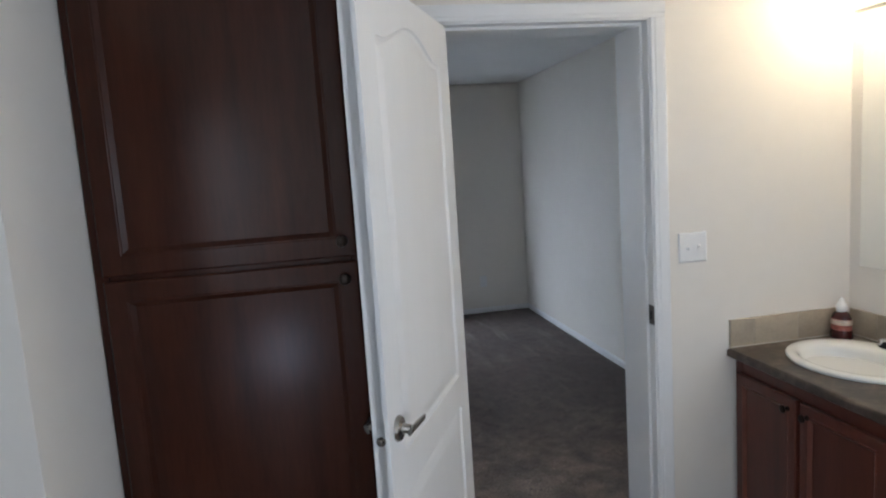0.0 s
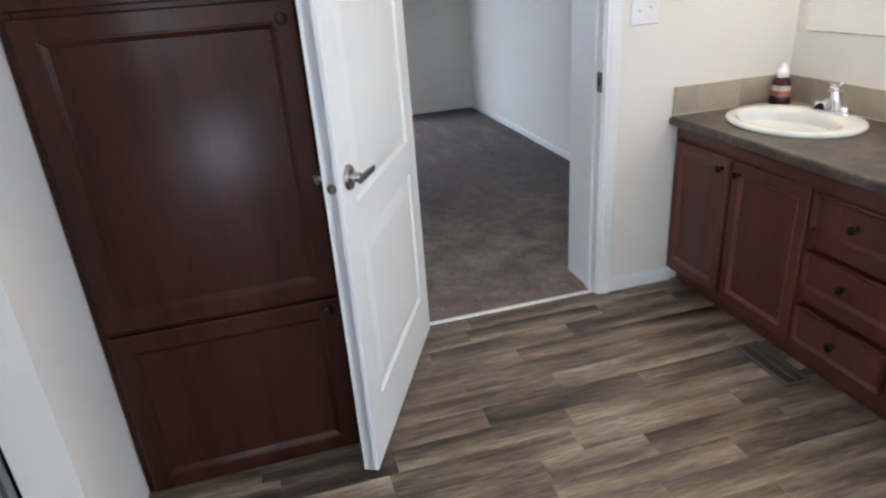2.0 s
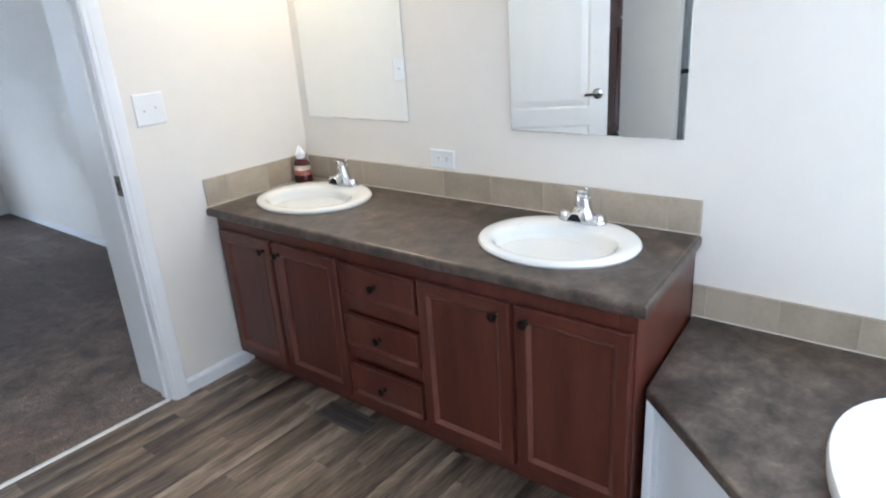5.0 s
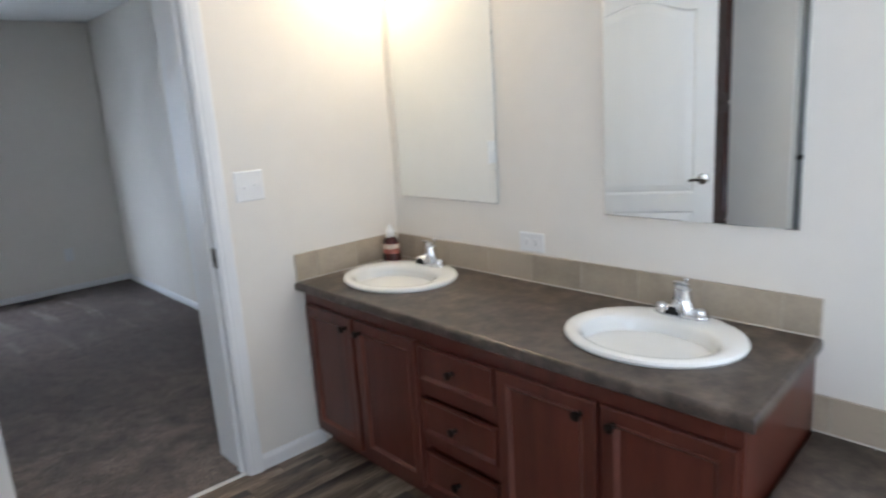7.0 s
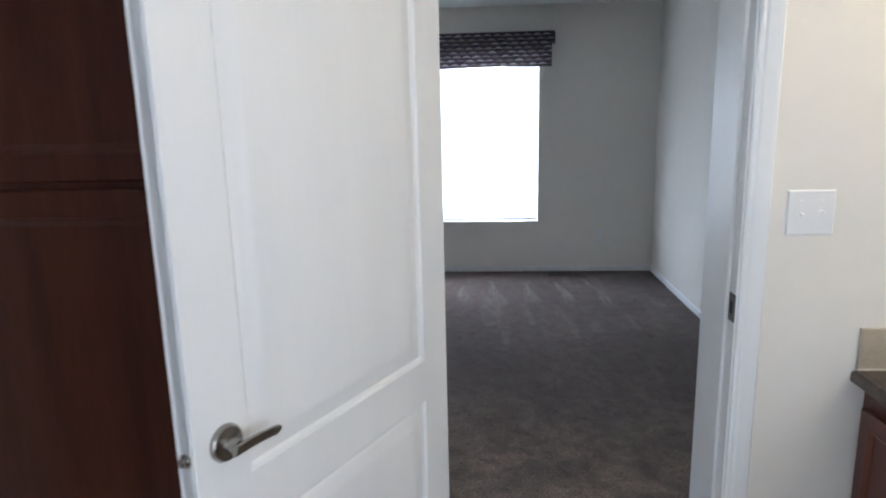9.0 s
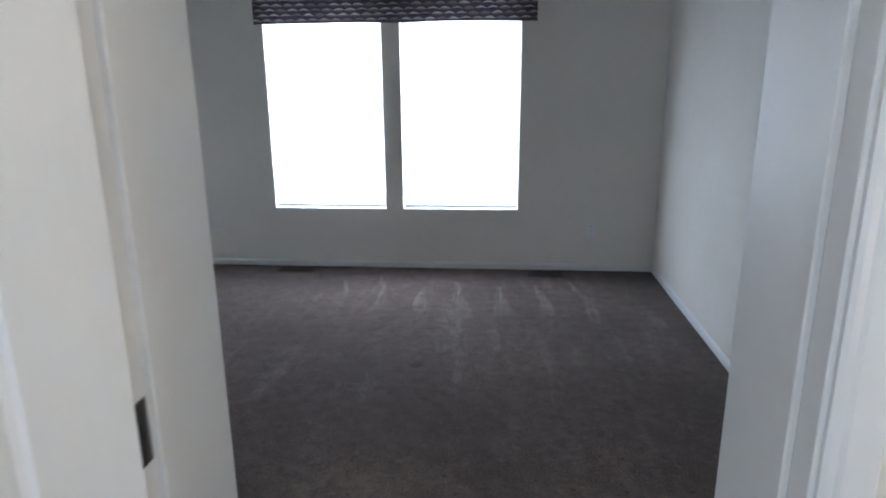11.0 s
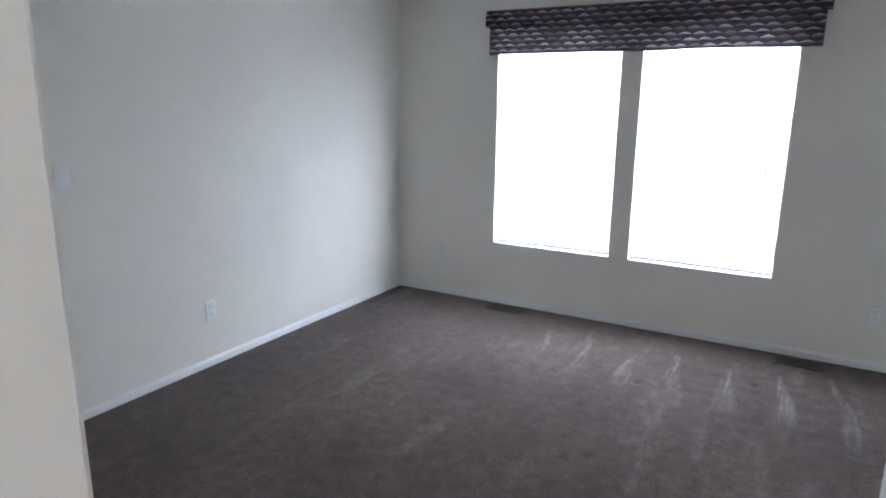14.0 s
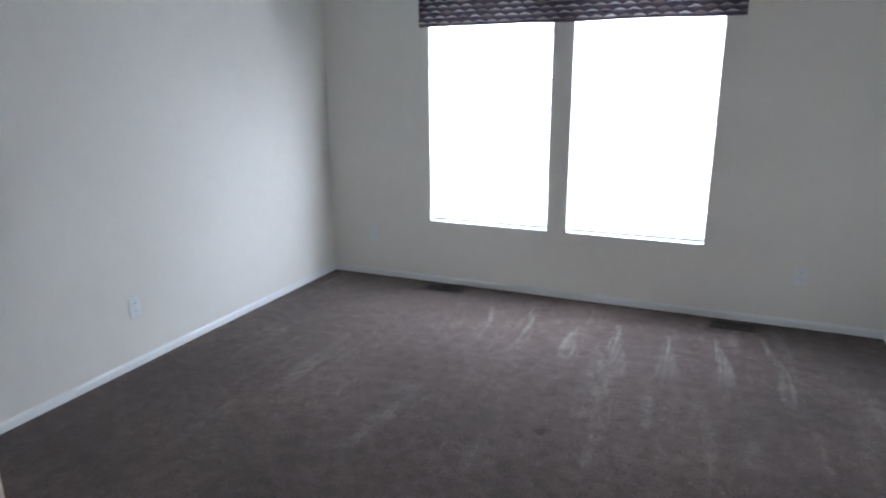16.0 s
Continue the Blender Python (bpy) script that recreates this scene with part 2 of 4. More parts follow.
    pits = noise_range(38, (1, 1, 1), 0.66, 0.71, 1.0, 0.55, 1)
    tufts = noise_range(34, (1, 0.8, 1), 0.655, 0.71, 1.0, 1.35, 1)
    flecked = n.new("ShaderNodeVectorMath")
    flecked.operation = "MULTIPLY"
    l.new(mul.outputs[0], flecked.inputs[0])
    l.new(times(pits, tufts), flecked.inputs[1])
    l.new(flecked.outputs[0], b.inputs["Base Color"])
    b.inputs["Sheen Weight"].default_value = 0.15
    b.inputs["Sheen Roughness"].default_value = 0.6
    return m


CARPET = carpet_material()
BLACK = mat("black_plastic", (0.008, 0.008, 0.009), 0.45, var=0.1, scale=30, spec=0.25)
ALUMINIUM = mat("grey_aluminium", (0.28, 0.29, 0.30), 0.4, 0.9, var=0.05, scale=20)
BLIND = mat("blind_slat", (0.82, 0.82, 0.80), 0.5, var=0.01, scale=10)
bsdf = BLIND.node_tree.nodes["Principled BSDF"]
trl = BLIND.node_tree.nodes.new("ShaderNodeBsdfTranslucent")
mixn = BLIND.node_tree.nodes.new("ShaderNodeMixShader")
mixn.inputs[0].default_value = 0.45
trl.inputs[0].default_value = (0.85, 0.86, 0.86, 1)
BLIND.node_tree.links.new(bsdf.outputs[0], mixn.inputs[1])
BLIND.node_tree.links.new(trl.outputs[0], mixn.inputs[2])
BLIND.node_tree.links.new(mixn.outputs[0], BLIND.node_tree.nodes["Material Output"].inputs[0])


def plain(name, color, rough, trans=0.0, metal=0.0, emit=0.0, emit_color=(1, 1, 1)):
    m = bpy.data.materials.new(name)
    m.use_nodes = True
    b = m.node_tree.nodes["Principled BSDF"]
    b.inputs["Base Color"].default_value = (*color, 1)
    b.inputs["Roughness"].default_value = rough
    b.inputs["Transmission Weight"].default_value = trans
    b.inputs["Metallic"].default_value = metal
    b.inputs["Emission Color"].default_value = (*emit_color, 1)
    b.inputs["Emission Strength"].default_value = emit
    return m


MIRROR = plain("mirror_silver", (0.9, 0.92, 0.91), 0.012, metal=1.0)
GLASS = plain("glass", (0.95, 0.97, 0.97), 0.02, trans=1.0)
OBSCURE = plain("obscure_glass", (0.55, 0.58, 0.6), 0.45, trans=0.7)
BULB = plain("lit_bulb", (1, 0.95, 0.85), 0.3, emit=61.0, emit_color=(1.0, 0.79, 0.50))
OUTSIDE = plain("bright_haze", (0.8, 0.8, 0.8), 1.0, emit=6.0, emit_color=(0.93, 0.97, 1.0))

# ---- mesh helpers ----


def bm_box(x0, y0, z0, x1, y1, z1, bevel=0.0, seg=2):
    bm = bmesh.new()
    bmesh.ops.create_cube(bm, size=1.0, matrix=Matrix.Translation(((x0 + x1) / 2, (y0 + y1) / 2, (z0 + z1) / 2)) @ Matrix.Diagonal((abs(x1 - x0), abs(y1 - y0), abs(z1 - z0), 1)))
    if bevel:
        bmesh.ops.bevel(bm, geom=bm.edges[:], offset=bevel, segments=seg, affect="EDGES", profile=0.5)
    return bm


def bm_join(*bms):
    out = bmesh.new()
    for bm in bms:
        me = bpy.data.meshes.new("tmp")
        bm.to_mesh(me)
        out.from_mesh(me)
        bpy.data.meshes.remove(me)
        bm.free()
    return out


def bm_move(bm, m):
    bmesh.ops.transform(bm, matrix=m, verts=bm.verts)
    return bm


def bm_lathe(profile, steps=32, sx=1.0, sy=1.0, cap=True):
    """Turn (radius, z) pairs round the z axis, squeezed by sx and sy."""
    bm = bmesh.new()
    rings = []
    for r, z in profile:
        rings.append([bm.verts.new((r * sx * math.cos(2 * math.pi * k / steps), r * sy * math.sin(2 * math.pi * k / steps), z)) for k in range(steps)])
    for a, b in zip(rings, rings[1:]):
        for k in range(steps):
            bm.faces.new((a[k], a[(k + 1) % steps], b[(k + 1) % steps], b[k]))
    if cap:
        bm.faces.new(rings[0][::-1])
        bm.faces.new(rings[-1])
    bmesh.ops.recalc_face_normals(bm, faces=bm.faces)
    return bm


def bm_rings(rings, cap=True):
    """Skin a row of closed rings of equal length."""
    bm = bmesh.new()
    vs = [[bm.verts.new(p) for p in r] for r in rings]
    n = len(vs[0])
    for a, b in zip(vs, vs[1:]):
        for k in range(n):
            bm.faces.new((a[k], a[(k + 1) % n], b[(k + 1) % n], b[k]))
    if cap:
        bm.faces.new(vs[0][::-1])
        bm.faces.new(vs[-1])
    bmesh.ops.recalc_face_normals(bm, faces=bm.faces)
    return bm


def mesh_of(name, bm, material, smooth=False, sharp=35):
    me = bpy.data.meshes.new(name)
    bm.normal_update()
    bm.to_mesh(me)
    bm.free()
    me.materials.append(material)
    if smooth:
        me.shade_smooth()
        me.set_sharp_from_angle(angle=radians(sharp))
    return me


def part(name, bm, material, parent, label="", smooth=False):
    ob = new(name, mesh_of(name, bm, material, smooth))
    ob.parent = parent
    return tagged(ob, label)


def thing(name, m, label, category, group="", kind=""):
    ob = new(name)
    ob.matrix_world = m
    ob.empty_display_size = 0.1
    return tagged(ob, label, category, group, kind)


def solid(name, bm, material, label="", category="", kind="", group="", smooth=False):
    return tagged(new(name, mesh_of(name, bm, material, smooth)), label, category, group, kind)


def structure(name, bm, material, label, category):
    return solid(name, bm, material, label, category, "structure")


I4 = Matrix.Identity(4)

# ---- setting: walls, floors, ceilings ----


def wall_with_holes(name, axis, at, thick, u0, u1, holes, label, z0=0.0, z1=H, material=None):
    """A wall along x (axis 'y': it faces along y) or along y, from u0 to u1, with openings (ua, ub, za, zb)."""
    bms = []
    cuts = sorted(holes)
    edges = [u0]
    for ua, ub, za, zb in cuts:
        edges += [ua, ub]
    edges.append(u1)

    def slab(a, b, c, d):
        if b - a > 1e-4 and d - c > 1e-4:
            bms.append(bm_box(a, at, c, b, at + thick, d) if axis == "y" else bm_box(at, a, c, at + thick, b, d))

    for k in range(0, len(edges), 2):
        slab(edges[k], edges[k + 1], z0, z1)
    for ua, ub, za, zb in cuts:
        slab(ua, ub, z0, za)
        slab(ua, ub, zb, z1)
    return structure(name, bm_join(*bms), material or WALL_PAINT, label, "wall")


wall_with_holes("wall_door", "y", 0.0, WALL_T, BED_W - 0.12, 0.0, [(DOOR_L - 0.02, DOOR_R + 0.02, 0.0, DOOR_H + 0.02)], "off-white painted partition wall between bathroom and bedroom")
wall_with_holes("wall_vanity", "x", 0.0, 0.14, BATH_S, WALL_T, [TUB_WIN], "off-white painted wall behind the double vanity")
wall_with_holes("wall_bedroom_east", "x", BED_E, 0.184, WALL_T, BED_N, [], "off-white painted bedroom side wall")
wall_with_holes("wall_bedroom_north", "y", BED_N, 0.15, BED_W - 0.12, 0.14, [(a, b, SILL, WTOP) for a, b in WINDOWS], "greige painted bedroom wall with two window openings")
wall_with_holes("wall_bedroom_west", "x", BED_W - 0.12, 0.12, WALL_T, BED_N, [], "off-white painted bedroom side wall with outlet and switch")
wall_with_holes("wall_bath_south", "y", BATH_S - 0.12, 0.12, -3.85, 0.14, list(ADDED_LOW_WINS), "off-white painted bathroom wall with an added low window")
structure("wall_alcove", bm_box(BATH_W - 0.11, -0.992, 0, BATH_W, 0, H), WALL_PAINT, "narrow white painted wall end beside the linen cabinet", "wall")
wall_with_holes("wall_bath_west", "x", BATH_W - 0.11, 0.11, BATH_S, -1.98, [ADDED_WEST_WIN], "white painted bathroom wall past the shower")
structure("wall_over_shower", bm_box(BATH_W - 0.11, -1.98, 2.0, BATH_W, -0.992, H), WALL_PAINT, "white painted wall strip above the shower door", "wall")
structure("wall_shower_back", bm_box(-3.85, -2.0, 0, -3.73, 0, H), WALL_PAINT, "white wall behind the shower", "wall")
structure("wall_shower_side", bm_box(-3.73, -2.09, 0, BATH_W - 0.111, -1.99, H), WALL_PAINT, "white wall beside the shower", "wall")
structure("ceiling_bathroom", bm_box(-3.85, BATH_S - 0.12, H, 0.14, WALL_T / 2, H + 0.1), CEIL_PAINT, "white textured bathroom ceiling", "ceiling")
structure("ceiling_bedroom", bm_box(BED_W - 0.12, WALL_T / 2, H, 0.14, BED_N + 0.15, H + 0.1), CEIL_PAINT, "white textured bedroom ceiling", "ceiling")


def carpet_mesh():
    bm = bmesh.new()
    nx, ny = 230, 250
    x0, x1, y0, y1 = BED_W - 0.02, 0.0, 0.035, BED_N + 0.02
    dents = ((-1.633, 3.251), (-1.632, 2.365), (-0.49, 2.349), (-1.07, 3.55))
    grid = []
    for j in range(ny + 1):
        row = []
        for i in range(nx + 1):
            x, y = x0 + (x1 - x0) * i / nx, y0 + (y1 - y0) * j / ny
            z = 0.004 * noise.noise((x * 2, y * 2, 0)) * 0.5 + 0.0015 * noise.noise((x * 11, y * 11, 3))
            for dx, dy in dents:
                z -= 0.014 * math.exp(-((x - dx) ** 2 + (y - dy) ** 2) / 0.0006)
            row.append(bm.verts.new((x, y, z)))
        grid.append(row)
    for j in range(ny):
        for i in range(nx):
            bm.faces.new((grid[j][i], grid[j][i + 1], grid[j + 1][i + 1], grid[j + 1][i]))
    return bm


structure("floor_bedroom", bm_box(BED_W - 0.12, 0.03, -0.12, 0.14, BED_N + 0.15, -0.03), SUBFLOOR, "bedroom floor deck under the carpet", "floor")
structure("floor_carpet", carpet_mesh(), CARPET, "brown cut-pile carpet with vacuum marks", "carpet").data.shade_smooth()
bath_floor = structure("floor_bathroom", bm_box(-3.85, BATH_S - 0.12, -0.12, 0.14, 0.03, -0.0035), SUBFLOOR, "grey-brown weathered wood plank vinyl floor", "floor")
# ---- doorway ----


def casing_bar(p0, p1, across, out, w=0.058, t=0.016):
    """A moulded casing strip from p0 to p1; across points away from the opening, out away from the wall."""
    p0, p1, across, out = Vector(p0), Vector(p1), Vector(across), Vector(out)
    prof = ((0, 0), (0, 0.007), (0.006, 0.010), (0.014, 0.010), (0.020, 0.013), (0.044, t), (w - 0.004, t), (w, t - 0.004), (w, 0))
    ends = []
    for p, s in ((p0, -1), (p1, 1)):
        ends.append([p + across * a + out * b for a, b in prof])
    return bm_rings(ends)


def door_frame():
    fr = thing("door_frame", pose(0, 0, 0), "white painted door frame with moulded casing and dark strike plate", "door frame", kind="structure")
    z = DOOR_H
    for x, s in ((DOOR_L, -1), (DOOR_R, 1)):
        part("jamb", bm_box(x, -0.002, 0.0, x + s * 0.018, WALL_T + 0.002, z, 0.002, 1), TRIM_PAINT, fr)
        part("door_stop", bm_box(x, 0.040, 0.0, x - s * 0.011, 0.075, z - 0.012, 0.002, 1), TRIM_PAINT, fr)
        for y, o in ((-0.002, -1), (WALL_T + 0.002, 1)):
            part("casing", casing_bar((x + s * 0.006, y, 0), (x + s * 0.006, y, z + 0.006), (s, 0, 0), (0, o, 0)), TRIM_PAINT, fr)
    part("head_jamb", bm_box(DOOR_L - 0.018, -0.002, z, DOOR_R + 0.018, WALL_T + 0.002, z + 0.018, 0.002, 1), TRIM_PAINT, fr)
    part("door_stop", bm_box(DOOR_L, 0.040, z - 0.011, DOOR_R, 0.075, z, 0.002, 1), TRIM_PAINT, fr)
    for y, o in ((-0.002, -1), (WALL_T + 0.002, 1)):
        part("head_casing", casing_bar((DOOR_L - 0.064, y, z + 0.006), (DOOR_R + 0.064, y, z + 0.006), (0, 0, 1), (0, o, 0)), TRIM_PAINT, fr)
    strike = part("strike_plate", bm_box(DOOR_R - 0.0028, -0.0035, 0.874, DOOR_R, 0.036, 0.950, 0.001, 1), DARK_NICKEL, fr, "dark nickel strike plate")
    part("latch_hole", bm_box(DOOR_R - 0.0038, 0.009, 0.896, DOOR_R - 0.0029, 0.027, 0.928), DARK_SLOT, strike)
    for hz in (0.30, 1.02, 1.76):
        hinge = part("hinge", bm_box(DOOR_L, -0.002, hz - 0.044, DOOR_L + 0.003, 0.034, hz + 0.044, 0.001, 1), NICKEL, fr, "dark nickel butt hinge")
        part("knuckle", bm_move(bm_lathe([(0.0055, -0.045), (0.006, -0.043), (0.006, 0.043), (0.0055, 0.045)], 12), pose(DOOR_L - 0.001, -0.008, hz)), NICKEL, hinge, smooth=True)
    return fr


door_frame()


def panel_outline(x0, x1, z0, z1, arch, n=18):
    pts = [(x0, z0), (x1, z0)]
    if not arch:
        return pts + [(x1, z1), (x0, z1)]
    w = x1 - x0
    top = []
    for k in range(n + 1):
        u = k / n
        lift = 0.0
        if 0.08 < u < 0.92:
            v = (u - 0.08) / 0.84
            lift = arch * (0.5 - 0.5 * math.cos(2 * math.pi * v)) ** 0.75
        top.append((x1 - w * u, z1 + lift))
    return pts + top


def inset_outline(pts, d):
    """Move a counter-clockwise outline inwards by d."""
    out = []
    n = len(pts)
    for k in range(n):
        a, b, c = Vector(pts[k - 1]), Vector(pts[k]), Vector(pts[(k + 1) % n])
        n1 = Vector((-(b - a).y, (b - a).x)).normalized()
        n2 = Vector((-(c - b).y, (c - b).x)).normalized()
        m = (n1 + n2).normalized()
        out.append(b + m * d / max(0.35, m.dot(n1)))
    return out


def door_leaf():
    w, t, z0, z1 = 0.812, 0.043, 0.018, 2.005
    ang = math.degrees(math.atan2(0.36, 0.745))
    # local x along the leaf from the hinge, y its thickness
    m = pose(DOOR_L - 0.0112, -0.0105, 0, 0, 0, -90 - ang)
    d = thing("interior_door", m, "open white two-panel moulded interior door with arched top panel", "door")
    part("leaf", bm_box(0.0, 0.0105, z0, w, t - 0.0105, z1), DOOR_PAINT, d)
    for face, o in ((t, 1), (0.0, -1)):
        outs = [panel_outline(0.112, w - 0.112, 0.21, 0.705, 0), panel_outline(0.112, w - 0.112, 0.815, 1.862, 0.062)]
        bm = bmesh.new()
        edge = [bm.verts.new((x, face, z)) for x, z in ((0, z0), (w, z0), (w, z1), (0, z1))]
        es = [bm.edges.new((edge[k], edge[(k + 1) % 4])) for k in range(4)]
        loops = []
        for pts in outs:
            vs = [bm.verts.new((x, face, z)) for x, z in pts]
            loops.append((pts, vs))
            es += [bm.edges.new((vs[k], vs[(k + 1) % len(vs)])) for k in range(len(vs))]
        bmesh.ops.triangle_fill(bm, edges=es, use_beauty=True)
        back = [bm.verts.new((v.co.x, t / 2, v.co.z)) for v in edge]
        for k in range(4):
            bm.faces.new((edge[k], edge[(k + 1) % 4], back[(k + 1) % 4], back[k]))
        for pts, vs in loops:
            prev = vs
            for inset, depth in ((0.004, 0.0065), (0.013, 0.0095), (0.022, 0.0062), (0.048, 0.0014), (0.054, 0.0008)):
                ring = [bm.verts.new((p.x, face - o * depth, p.y)) for p in inset_outline(pts, inset)]
                for k in range(len(ring)):
                    bm.faces.new((prev[k], prev[(k + 1) % len(ring)], ring[(k + 1) % len(ring)], ring[k]))
                prev = ring
            bm.faces.new(prev)
        bmesh.ops.recalc_face_normals(bm, faces=bm.faces)
        part("moulded_face", bm, DOOR_PAINT, d)
        # lever set
        lx, lz = w - 0.062, 0.897
        out = face + o * 0.0005
        rose = part("lever_rose", bm_move(bm_lathe([(0.033, 0), (0.033, 0.004), (0.029, 0.010), (0.014, 0.013), (0.012, 0.03), (0.011, 0.034)], 28), Matrix.Translation((lx, out, lz)) @ pose(0, 0, 0, -90 * o)), NICKEL, d, "satin nickel rose", True)
        rings = []
        for k in range(13):
            u = k / 12
            r = 0.0118 - 0.0022 * u - 0.004 * max(0, u - 0.92) / 0.08
            cx, cy, cz = lx + 0.012 - 0.096 * u, out + o * (0.036 + 0.008 * math.sin(math.pi * min(1, u * 1.3) * 0.5)), lz - 0.002 + 0.004 * math.sin(math.pi * u)
            sec = []
            for q in range(16):
                c, sn = math.cos(2 * math.pi * q / 16), math.sin(2 * math.pi * q / 16)
                c, sn = math.copysign(abs(c) ** 0.6, c), math.copysign(abs(sn) ** 0.6, sn)
                sec.append((cx, cy + o * (0.45 * r * c + 0.28 * r * sn), cz + r * sn))
            rings.append(sec)
        part("lever", bm_rings(rings), NICKEL, rose, "satin nickel lever", True)
    latch = part("latch", bm_move(bm_lathe([(0.0125, 0), (0.0125, 0.002), (0.009, 0.002), (0.009, 0.004)], 20), Matrix.Translation((w, t / 2, 0.888)) @ pose(0, 0, 0, 0, 90)), NICKEL, d, "round nickel latch", True)
    part("latch_bolt", bm_box(w + 0.004, t / 2 - 0.006, 0.881, w + 0.012, t / 2 + 0.006, 0.895, 0.002, 1), NICKEL, latch)
    return d


door_leaf()
solid("threshold_strip", bm_rings([[(x, 0.016, -0.002), (x, 0.019, 0.004), (x, 0.026, 0.007), (x, 0.033, 0.005), (x, 0.036, -0.002)] for x in (DOOR_L + 0.001, DOOR_R - 0.001)]), mat("pale_metal", (0.75, 0.73, 0.68), 0.35, 0.3, var=0.05, scale=30), "pale metal carpet trim strip across the doorway", "threshold", "structure")


def baseboard(name, x0, y0, x1, y1, out, h=0.072, t=0.011):
    o = Vector((*out, 0))
    prof = ((0, 0), (t, 0), (t, h - 0.018), (t * 0.75, h - 0.010), (t * 0.4, h - 0.004), (t * 0.3, h), (0, h))
    rings = [[Vector((x, y, 0)) + o * a + Vector((0, 0, b)) for a, b in prof] for x, y in ((x0, y0), (x1, y1))]
    return structure(name, bm_rings(rings), TRIM_PAINT, "white moulded baseboard along the wall", "baseboard")


baseboard("baseboard_1", BED_W, BED_N, BED_E, BED_N, (0, -1), 0.052, 0.009)
baseboard("baseboard_2", BED_W, WALL_T, BED_W, BED_N - 0.010, (1, 0), 0.047, 0.009)
baseboard("baseboard_3", BED_E, WALL_T, BED_E, BED_N - 0.010, (-1, 0), 0.052, 0.009)
baseboard("baseboard_4", DOOR_R + 0.066, 0, -0.50, 0, (0, -1), 0.066)
baseboard("baseboard_5", BED_W, WALL_T, DOOR_L - 0.07, WALL_T, (0, 1), 0.052)

# ---- linen cabinet ----


def panel_door(parent, name, x0, x1, z0, z1, y, material, rail=0.055, t=0.019, knob=None, label="", bead=None):
    """A frame-and-panel door that faces -y, with an ogee step down to a flat panel."""
    bm = bmesh.new()
    outs = [(x0, z0), (x1, z0), (x1, z1), (x0, z1)]
    steps = ((0.0, 0.0), (0.0, t - 0.004), (0.004, t), (rail - 0.014, t), (rail - 0.012, t - 0.0015), (rail - 0.009, t - 0.0015), (rail + 0.001, t - 0.009), (rail + 0.003, t - 0.0105), (rail + 0.014, t - 0.0105))
    prev = None
    for inset, depth in steps:
        pts = inset_outline(outs, inset) if inset else [Vector(p) for p in outs]
        ring = [bm.verts.new((p.x, y - depth, p.y)) for p in pts]
        if prev:
            for k in range(4):
                bm.faces.new((prev[k], prev[(k + 1) % 4], ring[(k + 1) % 4], ring[k]))
        else:
            bm.faces.new(ring[::-1])
        prev = ring
    bm.faces.new(prev)
    bmesh.ops.recalc_face_normals(bm, faces=bm.faces)
    door = part(name, bm, material, parent, label)
    if bead:
        rings = [[(p.x, y - depth, p.y) for p in inset_outline(outs, inset)] for inset, depth in ((rail - 0.013, t - 0.002), (rail - 0.012, t + 0.0008), (rail - 0.009, t + 0.0012), (rail + 0.001, t - 0.0075), (rail + 0.002, t - 0.0098))]
        part("bead", bm_rings(rings, cap=False), bead, door, "paler bead moulding with the bevel highlight in its colour")
    if knob:
        kx, kz = knob
        prof = [(0.009, 0), (0.009, 0.002), (0.005, 0.006), (0.005, 0.013), (0.012, 0.018), (0.0145, 0.022), (0.0135, 0.026), (0.008, 0.0285), (0.001, 0.029)]
        part("knob", bm_move(bm_lathe(prof, 20), Matrix.Translation((kx, y - t, kz)) @ pose(0, 0, 0, 90)), BRONZE, door, "dark bronze round knob", True)
    return door


def linen_cabinet():
    x0, x1, y0, top = BATH_W + 0.002, -2.0, -0.598, 2.09
    c = thing("linen_cabinet", pose(0, 0, 0), "tall dark cherry built-in linen cabinet with three panel doors", "cabinet")
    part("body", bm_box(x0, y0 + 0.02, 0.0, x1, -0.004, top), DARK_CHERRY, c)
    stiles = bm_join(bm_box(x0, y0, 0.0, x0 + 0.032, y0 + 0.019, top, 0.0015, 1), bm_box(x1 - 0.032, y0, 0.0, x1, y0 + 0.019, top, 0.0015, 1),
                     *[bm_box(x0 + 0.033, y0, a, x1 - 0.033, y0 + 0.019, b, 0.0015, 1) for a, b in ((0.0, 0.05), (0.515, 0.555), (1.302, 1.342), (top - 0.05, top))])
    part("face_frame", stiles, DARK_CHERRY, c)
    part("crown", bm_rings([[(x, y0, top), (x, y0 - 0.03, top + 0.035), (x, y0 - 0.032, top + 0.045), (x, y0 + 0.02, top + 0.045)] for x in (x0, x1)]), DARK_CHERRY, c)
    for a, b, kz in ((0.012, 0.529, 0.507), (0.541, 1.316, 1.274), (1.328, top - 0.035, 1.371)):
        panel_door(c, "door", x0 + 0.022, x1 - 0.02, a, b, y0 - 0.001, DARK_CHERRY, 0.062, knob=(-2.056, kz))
    return c


linen_cabinet()
structure("soffit", bm_box(BATH_W, -0.598, 2.138, -2.0, -0.001, H), WALL_PAINT, "off-white painted wall above the linen cabinet", "wall")

# ---- double vanity ----
CT = 0.748
VAN_END = -1.824


